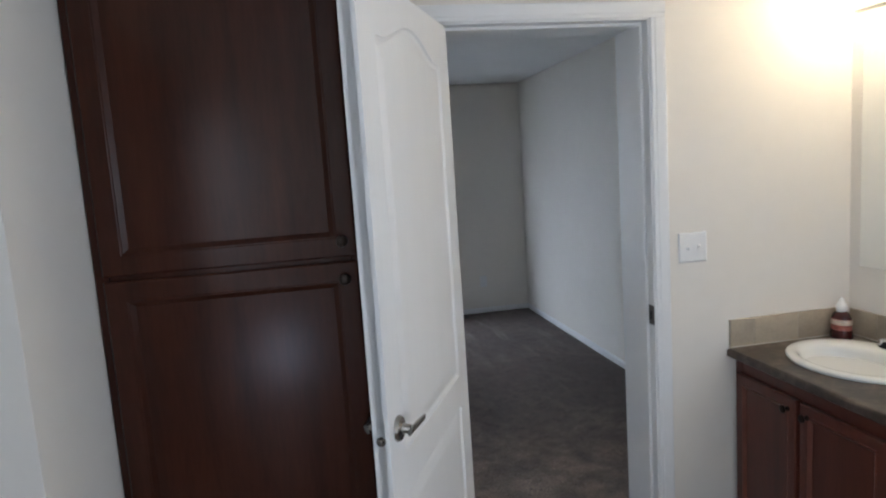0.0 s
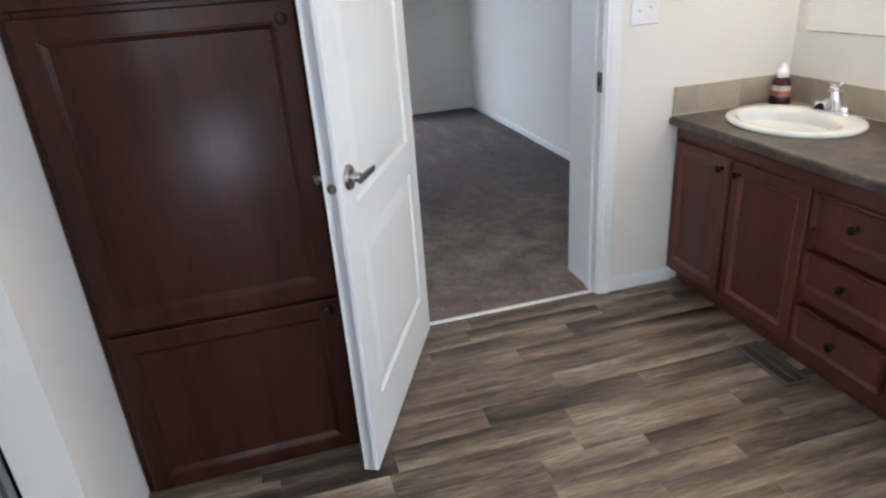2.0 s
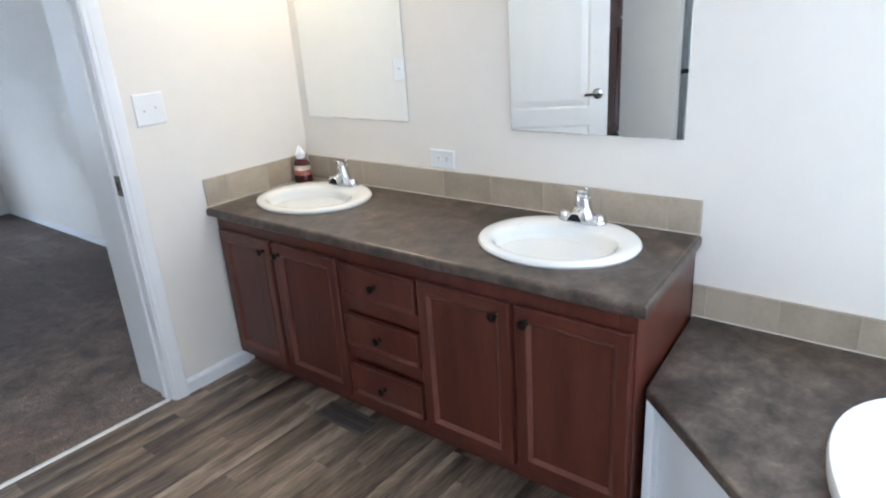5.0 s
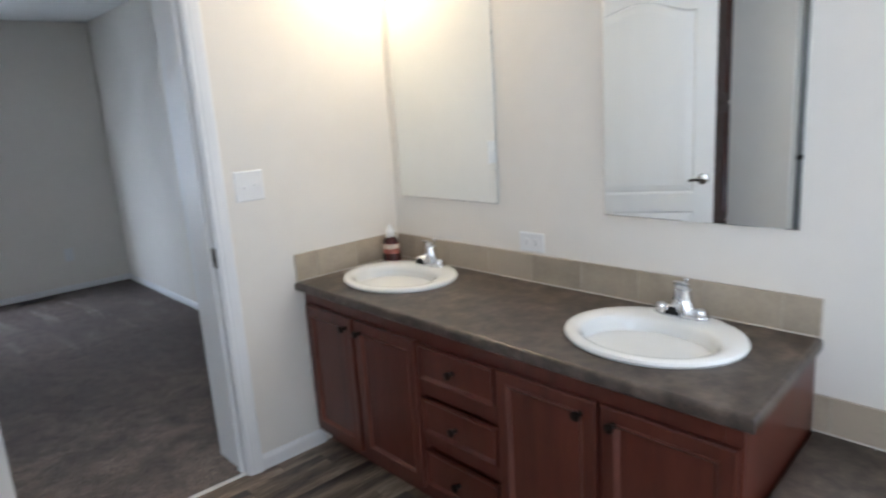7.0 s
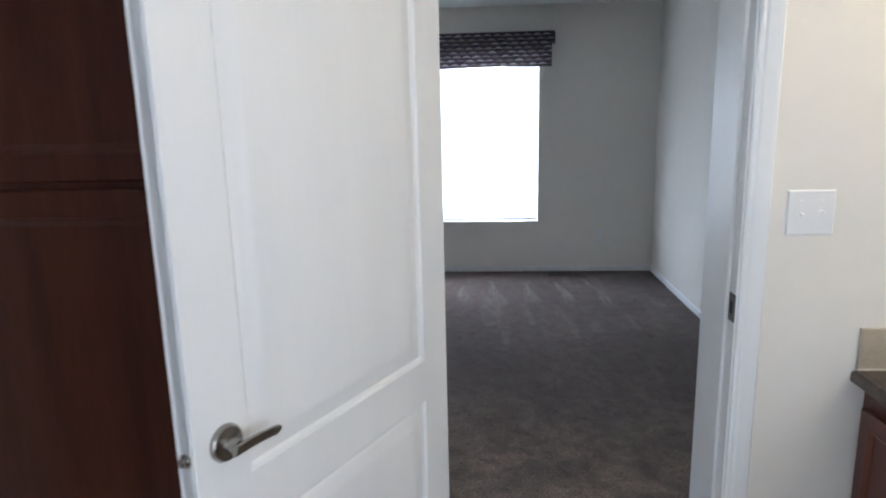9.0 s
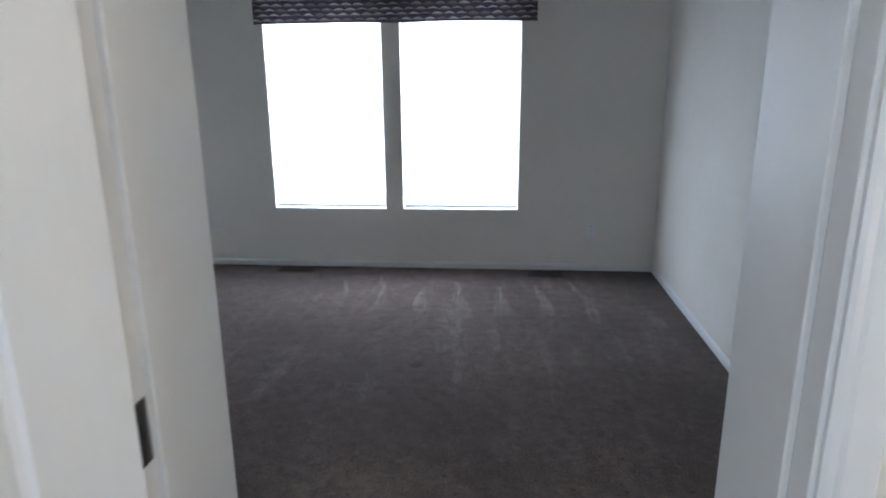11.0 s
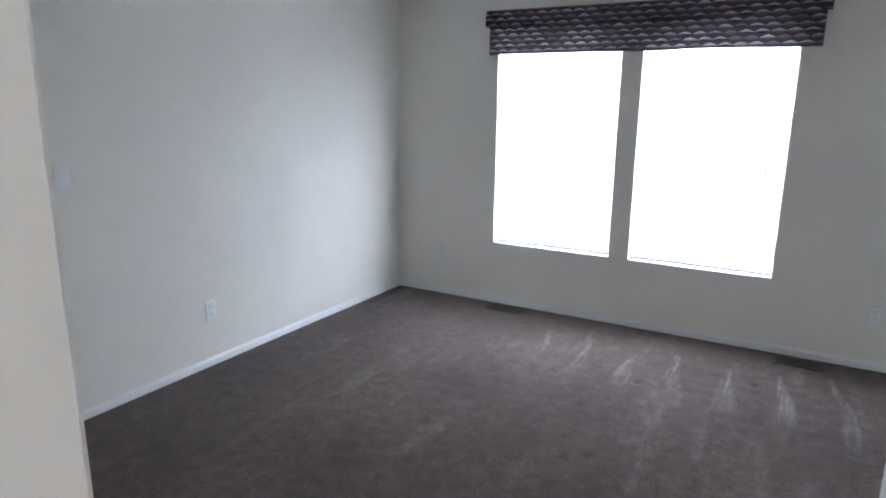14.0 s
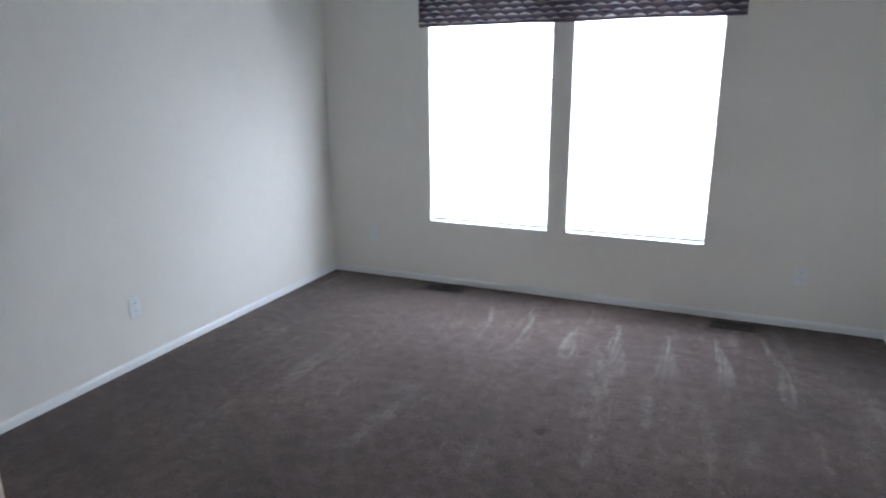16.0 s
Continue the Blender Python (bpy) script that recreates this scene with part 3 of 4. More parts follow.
def vanity_cabinet():
    v = thing("vanity_cabinet", pose(0, 0, 0, 0, 0, 0), "reddish cherry double vanity cabinet with four doors and three drawers", "cabinet")
    # built facing -y along local x, then turned to face -x
    turn = Matrix.Translation((0, 0, 0)) @ pose(0, 0, 0, 0, 0, -90)
    v.matrix_world = turn
    L, d = -VAN_END - 0.012, 0.524
    skew = 0.028

    def carcass(y0, z0, z1):
        end = L - skew * (y0 + d) / d
        return bm_rings([[(0.004, y0, z), (end, y0, z), (L - skew, -0.003, z), (0.004, -0.003, z)] for z in (z0, z1)])

    part("body", bm_join(carcass(-d + 0.02, 0.085, CT - 0.036), carcass(-d + 0.07, 0, 0.083)), CHERRY, v)
    frame_bms = [bm_box(0.004, -d, 0.07, 0.045, -d + 0.019, CT - 0.036, 0.0015, 1), bm_box(L - 0.045, -d, 0.07, L, -d + 0.019, CT - 0.036, 0.0015, 1),
                 bm_box(0.046, -d, CT - 0.108, L - 0.046, -d + 0.019, CT - 0.036, 0.0015, 1), bm_box(0.046, -d, 0.07, L - 0.046, -d + 0.019, 0.118, 0.0015, 1)]
    frame_bms += [bm_box(x, -d, 0.119, x + 0.034, -d + 0.019, CT - 0.109, 0.0015, 1) for x in (0.348, 0.716, 1.082, 1.434)]
    frame_bms += [bm_box(0.751, -d, z, 1.081, -d + 0.019, z + 0.06, 0.0015, 1) for z in (0.27, 0.46)]
    part("face_frame", bm_join(*frame_bms), CHERRY, v)
    part("toe_kick", bm_box(0.006, -d + 0.055, 0.0, L - 0.006, -d + 0.069, 0.07), CHERRY, v)
    z0, z1 = 0.100, 0.652
    for a, b, kx in ((0.030, 0.356, 0.320), (0.374, 0.727, None), (1.098, 1.444, 1.400), (1.460, 1.805, 1.500)):
        panel_door(v, "door", a, b, z0, z1, -d - 0.001, CHERRY, 0.05, knob=(kx or 0.412, z1 - 0.042), bead=HIGHLIGHT_CHERRY)
    for a, b in ((0.522, 0.648), (0.325, 0.452), (0.120, 0.255)):
        panel_door(v, "drawer_front", 0.744, 1.086, a, b, -d - 0.001, CHERRY, 0.012, knob=(0.912, (a + b) / 2))
    return v


vanity_cabinet()


def ellipse(cx, cy, a, b, n=48):
    return [(cx + a * math.cos(2 * math.pi * k / n), cy + b * math.sin(2 * math.pi * k / n)) for k in range(n)]


def worktop(name, outer, holes, z, thick, r, label, category):
    """A counter-clockwise outline (inset by r from the real edge) with round holes, and a rounded edge band."""
    ob = thing(name, I4, label, category)
    bm = bmesh.new()
    vs = [bm.verts.new((x, y, z)) for x, y in outer]
    es = [bm.edges.new((vs[k], vs[(k + 1) % len(vs)])) for k in range(len(vs))]
    for hole in holes:
        hv = [bm.verts.new((x, y, z)) for x, y in hole]
        es += [bm.edges.new((hv[k], hv[(k + 1) % len(hv)])) for k in range(len(hv))]
        lower = [bm.verts.new((x, y, z - thick)) for x, y in hole]
        for k in range(len(hv)):
            bm.faces.new((hv[k], lower[k], lower[(k + 1) % len(hv)], hv[(k + 1) % len(hv)]))
    bmesh.ops.triangle_fill(bm, edges=es, use_beauty=True)
    bmesh.ops.recalc_face_normals(bm, faces=bm.faces)
    part("surface", bm, LAMINATE, ob)
    bm = bmesh.new()
    prev = [bm.verts.new((x, y, z)) for x, y in outer]
    for out, down in ((r * 0.38, r * 0.08), (r * 0.71, r * 0.29), (r * 0.92, r * 0.62), (r, r), (r, thick - 0.004), (r - 0.004, thick), (-0.06, thick)):
        ring = [bm.verts.new((p.x, p.y, z - down)) for p in inset_outline(outer, -out)]
        for k in range(len(ring)):
            bm.faces.new((prev[k], prev[(k + 1) % len(ring)], ring[(k + 1) % len(ring)], ring[k]))
        prev = ring
    bmesh.ops.recalc_face_normals(bm, faces=bm.faces)
    part("edge_band", bm, LAMINATE, ob, smooth=True)
    return ob


BASINS = ((-0.262, -0.325), (-0.262, -1.445))
R = 0.014
worktop("vanity_worktop", [(-0.563 + R, VAN_END - 0.020 + R), (-0.002 - R, VAN_END + 0.024 + R), (-0.002 - R, -0.002 - R), (-0.563 + R, -0.002 - R)], [ellipse(x - 0.0, y, 0.195, 0.235) for x, y in BASINS], CT, 0.036, R, "dark brown mottled laminate vanity worktop with rounded edge", "worktop")


def basin(x, y):
    b = thing("wash_basin", pose(x, y, CT), "white oval drop-in ceramic wash basin in the vanity worktop", "basin", "vanity basins")
    n = 56
    # (half depth, half width, centre offset towards the front, height)
    rows = ((0.196, 0.236, 0, -0.03), (0.212, 0.252, 0, 0.001), (0.216, 0.256, 0, 0.008), (0.212, 0.252, 0, 0.015), (0.200, 0.241, 0, 0.019), (0.172, 0.216, -0.014, 0.018),
            (0.152, 0.200, -0.026, 0.014), (0.145, 0.193, -0.028, 0.006), (0.141, 0.188, -0.028, -0.006), (0.136, 0.181, -0.028, -0.045), (0.122, 0.163, -0.026, -0.095), (0.088, 0.115, -0.02, -0.130), (0.05, 0.065, -0.012, -0.140), (0.022, 0.022, -0.01, -0.143))
    rings = [[(c + a * math.cos(2 * math.pi * k / n), w * math.sin(2 * math.pi * k / n), z) for k in range(n)] for a, w, c, z in rows]
    part("bowl", bm_rings(rings), CERAMIC, b, smooth=True)
    drain = part("drain", bm_move(bm_lathe([(0.021, 0), (0.021, 0.003), (0.016, 0.004), (0.013, 0.002)], 20), pose(-0.01, 0, -0.1425)), CHROME, b, "chrome drain", True)
    part("stopper", bm_move(bm_lathe([(0.011, 0.002), (0.012, 0.006), (0.006, 0.008)], 16), pose(-0.01, 0, -0.1425)), CHROME, drain, smooth=True)
    return b


def faucet(x, y):
    """Centreset faucet: oval plate, tapering body, wedge spout with a painted dark reflection, upright lever, lift rod.
    """
    f = thing("basin_faucet", pose(x, y, CT + 0.0175), "chrome single-lever centreset faucet on the wash basin", "faucet", "vanity faucets")
    n = 28

    def oval(cx, cy, a, b, z, power=1.0):
        return [(cx + a * math.copysign(abs(math.cos(q)) ** power, math.cos(q)), cy + b * math.copysign(abs(math.sin(q)) ** power, math.sin(q)), z) for q in [2 * math.pi * (k + 0.5) / n for k in range(n)]]

    part("base_plate", bm_rings([oval(0, 0, 0.029 * g, 0.084 * g, z, 0.7) for g, z in ((1, 0), (1, 0.007), (0.95, 0.012), (0.84, 0.015))]), CHROME, f, smooth=True)
    part("body", bm_rings([oval(0.001 * k, 0, a, b, z, 0.85) for k, (a, b, z) in enumerate(((0.027, 0.050, 0.013), (0.026, 0.043, 0.022), (0.024, 0.034, 0.036), (0.023, 0.028, 0.052), (0.023, 0.0245, 0.068), (0.022, 0.024, 0.078), (0.016, 0.018, 0.084), (0.004, 0.005, 0.086)))]), CHROME, f, smooth=True)
    spout = []
    for k in range(9):
        u = k / 8
        cx, low, high = -0.008 - 0.046 * u, 0.012 + 0.004 * u, 0.058 - 0.012 * u - 0.006 * u * u
        wide, slim = 0.027 - 0.001 * u, 0.010 + 0.003 * u
        mid = (low + high) / 2
        spout.append([(cx - 0.010 * u * (high - z) / 0.04, w, z) for w, z in ((-wide, low), (wide, low), (wide * 0.93, low + 0.006), ((wide + slim) / 2, mid), (slim, high - 0.003), (slim * 0.6, high), (-slim * 0.6, high), (-slim, high - 0.003), (-(wide + slim) / 2, mid), (-wide * 0.93, low + 0.006))])
    sp = part("spout", bm_rings(spout), CHROME, f, smooth=True)
    last = [Vector(p) for p in spout[-1]]
    mid = sum(last, Vector()) / len(last)
    # black cap: the dark floor reflected in the chrome, put in as colour
    part("spout_reflection", bm_rings([[tuple(mid + (p - mid) * g + Vector((-e, 0, 0))) for p in last] for e, g in ((0.0005, 0.97), (0.003, 0.88), (0.0035, 0.5))]), BLACK, sp, "dark reflection painted on the spout front", True)
    lev = []
    for k in range(9):
        u = k / 8
        cx, cz = 0.001 + 0.006 * u - 0.030 * u * u, 0.078 + 0.030 * u
        lev.append(oval(cx, 0, 0.014 - 0.006 * u, 0.0185 + 0.004 * math.sin(math.pi * u) - 0.004 * max(0, u - 0.8) / 0.2, cz, 0.8))
    part("lever", bm_rings(lev), CHROME, f, smooth=True)
    part("lift_rod", bm_move(bm_lathe([(0.0025, 0.01), (0.0025, 0.088), (0.006, 0.091), (0.0075, 0.098), (0.006, 0.104), (0.002, 0.106)], 14), pose(0.034, 0.004, 0)), CHROME, f, smooth=True)
    for s in (-1, 1):
        part("end_cap", bm_move(bm_lathe([(0.0205, 0.010), (0.0205, 0.020), (0.0175, 0.028), (0.009, 0.033), (0.002, 0.034)], 20), pose(-0.003, s * 0.060, 0)), CHROME, f, smooth=True)
    return f


for x, y in BASINS:
    basin(x, y)
    faucet(-0.092, y)


def soap_bottle():
    s = thing("soap_bottle", pose(-0.092, -0.062, CT + 0.001) @ Matrix.Diagonal((1.18, 1.18, 1.0, 1)), "clear hand-soap bottle with dark red liquid, red label and white cap", "bottle")
    liquid = mat("dark_red_soap", (0.06, 0.012, 0.012), 0.12, var=0.1, scale=8)
    part("body", bm_lathe([(0.034, 0), (0.039, 0.005), (0.0395, 0.02), (0.037, 0.036), (0.0345, 0.05), (0.0345, 0.07), (0.034, 0.085), (0.027, 0.102), (0.014, 0.114), (0.0125, 0.118)], 32, 0.78, 1.0), liquid, s, smooth=True)
    part("label", bm_lathe([(0.0375, 0.038), (0.0355, 0.05), (0.0355, 0.07), (0.0352, 0.082)], 32, 0.79, 1.0, cap=False), mat("red_label", (0.42, 0.12, 0.09), 0.4, var=0.45, scale=45), s, "red paper label")
    part("label_band", bm_lathe([(0.0362, 0.060), (0.0362, 0.080)], 32, 0.80, 1.005, cap=False), mat("pale_band", (0.7, 0.6, 0.5), 0.4, var=0.2, scale=60), s, "pale bar of lettering")
    cap = part("cap", bm_lathe([(0.016, 0.110), (0.0165, 0.116), (0.018, 0.126), (0.0175, 0.136), (0.012, 0.144), (0.009, 0.150), (0.0085, 0.158), (0.006, 0.162)], 24), PLASTIC, s, "white plastic cap", True)
    part("nozzle", bm_lathe([(0.0035, 0.162), (0.003, 0.168)], 12), PLASTIC, cap, smooth=True)
    return s


soap_bottle()


def tile_row(name, length, place, label, first, z0, h, width=0.2, joint=0.0026, t=0.009):
    """A row of tiles along local x, standing on z0, facing -y; first is the width of the first piece."""
    row = thing(name, place, label, "backsplash", kind="structure")
    part("grout", bm_box(0, -0.0115, z0, length, -0.0005, z0 + h - 0.001), GROUT, row, "pale grout bed")
    x = 0.0
    w = first
    meshes = {}
    while x < length - 0.01:
        w = min(w, length - x)
        key = round(w, 3)
        if key not in meshes:
            meshes[key] = mesh_of("tile", bm_box(joint / 2, -t - 0.004, z0 + joint, w - joint / 2, -0.003, z0 + h, 0.0015, 1), TILE)
        ob = new("tile", meshes[key])
        ob.parent = row
        ob.location = (x, random.uniform(-0.0006, 0.0006), random.uniform(-0.0005, 0.0005))
        x += w
        w = width
    caulk = bm_rings([[(a, -t - 0.0065, z0), (a, -t - 0.003, z0 + 0.0035), (a, -0.002, z0 + 0.004), (a, -0.002, z0)] for a in (0, length)])
    part("caulk", caulk, mat("beige_caulk", (0.50, 0.46, 0.40), 0.5, var=0.05, scale=30), row, "pale caulk bead")
    return row


tile_row("backsplash_1", 1.778, pose(0, -0.016, CT + 0.0005, 0, 0, -90), "beige stone-look tile backsplash along the vanity wall", 0.133, 0, 0.107, 0.221)
tile_row("backsplash_2", 0.535, pose(-0.552, 0, CT + 0.0005, 0, 0, 0), "beige stone-look tile side splash on the door wall", 0.105, 0, 0.113)


def wall_mirror(y0, y1, lean=0.0):
    z0, z1 = 1.033, 1.94
    m = thing("wall_mirror", pose(-0.0005 - abs(lean) * 0.0055, (y0 + y1) / 2, z0, 0, 0, -lean), "frameless silvered wall mirror above the vanity worktop", "mirror", "vanity mirrors")
    w, h = (y1 - y0) / 2, z1 - z0
    rings = [[(x, -a, i), (x, a, i), (x, a, h - i), (x, -a, h - i)] for x, a, i in ((0, w, 0), (-0.004, w, 0), (-0.0052, w - 0.002, 0.002))]
    part("mirror_glass", bm_rings(rings), MIRROR, m)
    return m


wall_mirror(-0.652, -0.054)
wall_mirror(-1.728, -1.139, -2.0)


def vanity_light():
    """Bar with globe bulbs above the first mirror."""
    v = thing("vanity_light", pose(-0.001, -0.345, 2.08), "lit vanity light bar with round globe bulbs", "wall lamp")
    part("back_plate", bm_box(-0.03, -0.31, -0.055, 0, 0.31, 0.055, 0.008, 2), CHROME, v)
    for y in (-0.23, 0.0, 0.23):
        b = part("bulb", bm_move(bm_lathe([(0.02, 0), (0.022, 0.012), (0.035, 0.03), (0.046, 0.055), (0.047, 0.07), (0.04, 0.092), (0.022, 0.107), (0.004, 0.111)], 24), Matrix.Translation((-0.032, y, 0)) @ pose(0, 0, 0, 0, -90)), BULB, v, "glowing globe bulb", True)
        part("socket", bm_move(bm_lathe([(0.028, 0), (0.028, 0.008), (0.024, 0.012)], 20), Matrix.Translation((-0.0305, y, 0)) @ pose(0, 0, 0, 0, -90)), CHROME, b, smooth=True)
    return v


vanity_light()

# ---- corner tub ----


def corner_tub():
    """A deck with a slanted front round an oval tub."""
    y0 = VAN_END - 0.001
    top = 0.478
    outline = [(-0.004, y0 + 0.037), (-0.482, y0), (-1.322, y0 - 0.924), (-1.322, BATH_S + 0.004), (-0.004, BATH_S + 0.004)]
    r = 0.007
    inner = [tuple(p) for p in inset_outline(outline, r)]
    cx, cy, turn = -0.766, -2.812, radians(47.7)
    half_l, half_w = 0.68, 0.40
    hole = [(cx + (half_l - 0.05) * math.cos(a) * math.cos(turn) - (half_w - 0.05) * math.sin(a) * math.sin(turn), cy + (half_l - 0.05) * math.cos(a) * math.sin(turn) + (half_w - 0.05) * math.sin(a) * math.cos(turn)) for a in [2 * math.pi * k / 64 for k in range(64)]]
    worktop("tub_deck", inner, [hole], top, 0.035, r, "dark brown mottled laminate deck round the bathtub", "tub deck")
    skirt = thing("tub_skirt", pose(0, 0, 0), "white panelled skirt below the bathtub deck", "tub skirt")
    a, b = Vector((-0.440, y0 - 0.004, 0)), Vector((-1.280, y0 - 0.928, 0))
    along = (b - a).normalized()
    nrm = Vector((along.y, -along.x, 0))
    if nrm.x > 0:
        nrm = -nrm
    z1 = top - 0.036
    length = (b - a).length

    def plank(u0, u1, za, zb, d0, d1):
        bm = bmesh.new()
        pts = [a + along * u + nrm * d + Vector((0, 0, z)) for z in (za, zb) for u, d in ((u0, d0), (u1, d0), (u1, d1), (u0, d1))]
        v = [bm.verts.new(p) for p in pts]
        for f in ((0, 1, 2, 3), (4, 5, 6, 7), (0, 1, 5, 4), (1, 2, 6, 5), (2, 3, 7, 6), (3, 0, 4, 7)):
            bm.faces.new([v[k] for k in f])
        bmesh.ops.recalc_face_normals(bm, faces=bm.faces)
        return bm

    part("front_panel", plank(0.012, length, 0, z1, -0.03, -0.018), TRIM_PAINT, skirt)
    part("corner_trim", bm_box(-0.484, y0 - 0.026, 0, -0.43, y0 - 0.002, z1, 0.002, 1), TRIM_PAINT, skirt, "white corner trim strip")
    part("side_panel", bm_box(-1.296, BATH_S + 0.004, 0, -1.281, y0 - 0.94, z1), TRIM_PAINT, skirt)
    tub = thing("bathtub", pose(cx, cy, top, 0, 0, math.degrees(turn)), "white acrylic oval corner bathtub set in the deck", "bathtub")
    n = 64
    rim = ((-0.052, -0.02), (-0.012, 0.001), (-0.002, 0.006), (0.0, 0.034), (-0.004, 0.044), (-0.014, 0.050), (-0.055, 0.050), (-0.072, 0.042), (-0.082, 0.0), (-0.11, -0.25), (-0.16, -0.38), (-0.24, -0.42), (-0.36, -0.43))
    rows = [(half_l + g, half_w + g, z) for g, z in rim]
    part("shell", bm_rings([[(p * math.cos(2 * math.pi * k / n), q * math.sin(2 * math.pi * k / n), z) for k in range(n)] for p, q, z in rows]), ACRYLIC, tub, smooth=True)
    part("drain", bm_move(bm_lathe([(0.03, 0), (0.03, 0.004), (0.02, 0.005)], 20), pose(0, 0, -0.431)), CHROME, tub, "chrome drain", True)
    tile_row("tub_splash_1", -BATH_S - 1.787 - 0.02, pose(0, -1.787, top + 0.0005, 0, 0, -90), "beige tile splash along the tub wall", 0.043, 0, 0.107, 0.204)
    return tub


corner_tub()

# ---- shower front ----


def shower_door():
    s = thing("shower_door", pose(BATH_W - 0.115, -0.994, 0), "closed obscure-glass shower door in a grey aluminium frame", "shower door")
    w, h, t = 0.984, 1.99, 0.028
    part("curb", bm_box(-0.06, -w, 0, 0.06, 0, 0.10, 0.01, 2), ACRYLIC, s, "white acrylic curb")
    for y in (0.0, -w + 0.032):
        part("post", bm_box(-t, y - 0.032, 0.101, 0, y, h, 0.002, 1), ALUMINIUM, s)
    part("rail", bm_box(-t, -w + 0.033, 0.101, 0, -0.033, 0.135, 0.002, 1), ALUMINIUM, s)
    part("rail", bm_box(-t, -w + 0.033, h - 0.034, 0, -0.033, h, 0.002, 1), ALUMINIUM, s)
    part("pane", bm_box(-0.017, -w + 0.034, 0.136, -0.011, -0.034, h - 0.035), OBSCURE, s)
    hz = 0.945
    grip = [[(0.020 + 0.012 * math.sin(math.pi * u) + 0.009 * math.cos(q), -0.005 - 0.11 * u, hz + 0.006 * math.sin(math.pi * u) + 0.015 * math.sin(q)) for q in [2 * math.pi * k / 12 for k in range(12)]] for u in [k / 8 for k in range(9)]]
    hd = part("handle", bm_join(bm_rings(grip), bm_box(0.0, -0.030, hz - 0.008, 0.024, -0.014, hz + 0.008, 0.003, 2)), BLACK, s, "black latch handle", True)
    return s


shower_door()

# ---- switches, outlets, registers ----


def wall_plate(name, m, gang, kind, label, category):
    """A cover plate in local x, z that faces -y."""
    p = thing(name, m, label, category)
    w, h = (0.118 if gang == 2 else 0.072), 0.116
    part("cover", bm_rings([[(-a, y, -b), (a, y, -b), (a, y, b), (-a, y, b)] for a, b, y in ((w / 2, h / 2, 0), (w / 2, h / 2, -0.003), (w / 2 - 0.004, h / 2 - 0.004, -0.006))]), PLASTIC, p)
    for k in range(gang):
        cx = (k - (gang - 1) / 2) * 0.046
        if kind == "toggle":
            slot = part("switch_slot", bm_box(cx - 0.006, -0.0068, -0.013, cx + 0.006, -0.0062, 0.013), PLASTIC, p)
            tog = bm_box(cx - 0.0045, -0.018, -0.004, cx + 0.0045, -0.0069, 0.004, 0.0015, 1)
            part("toggle", bm_move(tog, Matrix.Translation((0, 0, 0.004 if k else -0.004))), PLASTIC, slot)
            for z in (-0.03, 0.03):
                part("screw", bm_move(bm_lathe([(0.003, 0), (0.003, 0.0008), (0.0015, 0.0012)], 10), Matrix.Translation((cx, -0.006, z)) @ pose(0, 0, 0, 90)), PLASTIC, p)
        else:
            for z in (-0.02, 0.02):
                sock = part("socket", bm_move(bm_lathe([(0.0165, 0), (0.0165, 0.0015), (0.015, 0.002)], 20, 1, 0.86), Matrix.Translation((cx, -0.006, z)) @ pose(0, 0, 0, 90)), PLASTIC, p)
                for dx in (-0.006, 0.006):
                    part("slot", bm_box(cx + dx - 0.001, -0.0086, z - 0.001, cx + dx + 0.001, -0.0081, z + 0.007), DARK_SLOT, sock)
            part("screw", bm_move(bm_lathe([(0.003, 0), (0.003, 0.0008), (0.0015, 0.0012)], 10), Matrix.Translation((cx, -0.006, 0)) @ pose(0, 0, 0, 90)), PLASTIC, p)
    return p


wall_plate("light_switch", pose(-0.7055, 0, 1.166), 2, "toggle", "white double toggle light switch on the bathroom wall", "light switch")
wall_plate("light_switch", pose(BED_W, 1.47, 1.165, 0, 0, 90), 1, "toggle", "white single toggle light switch on the bedroom wall", "light switch")
wall_plate("power_outlet", pose(BED_W, 2.215, 0.328, 0, 0, 90), 1, "outlet", "white duplex outlet low on the bedroom side wall", "outlet")
wall_plate("power_outlet", pose(-3.45, BED_N, 0.335), 1, "outlet", "white duplex outlet beside the bedroom corner", "outlet")
wall_plate("power_outlet", pose(-0.52, BED_N, 0.33), 1, "outlet", "white duplex outlet past the bedroom window", "outlet")
wall_plate("power_outlet", pose(0, -0.807, 0.899, 0, 90, -90), 1, "outlet", "white outlet above the vanity backsplash", "outlet")


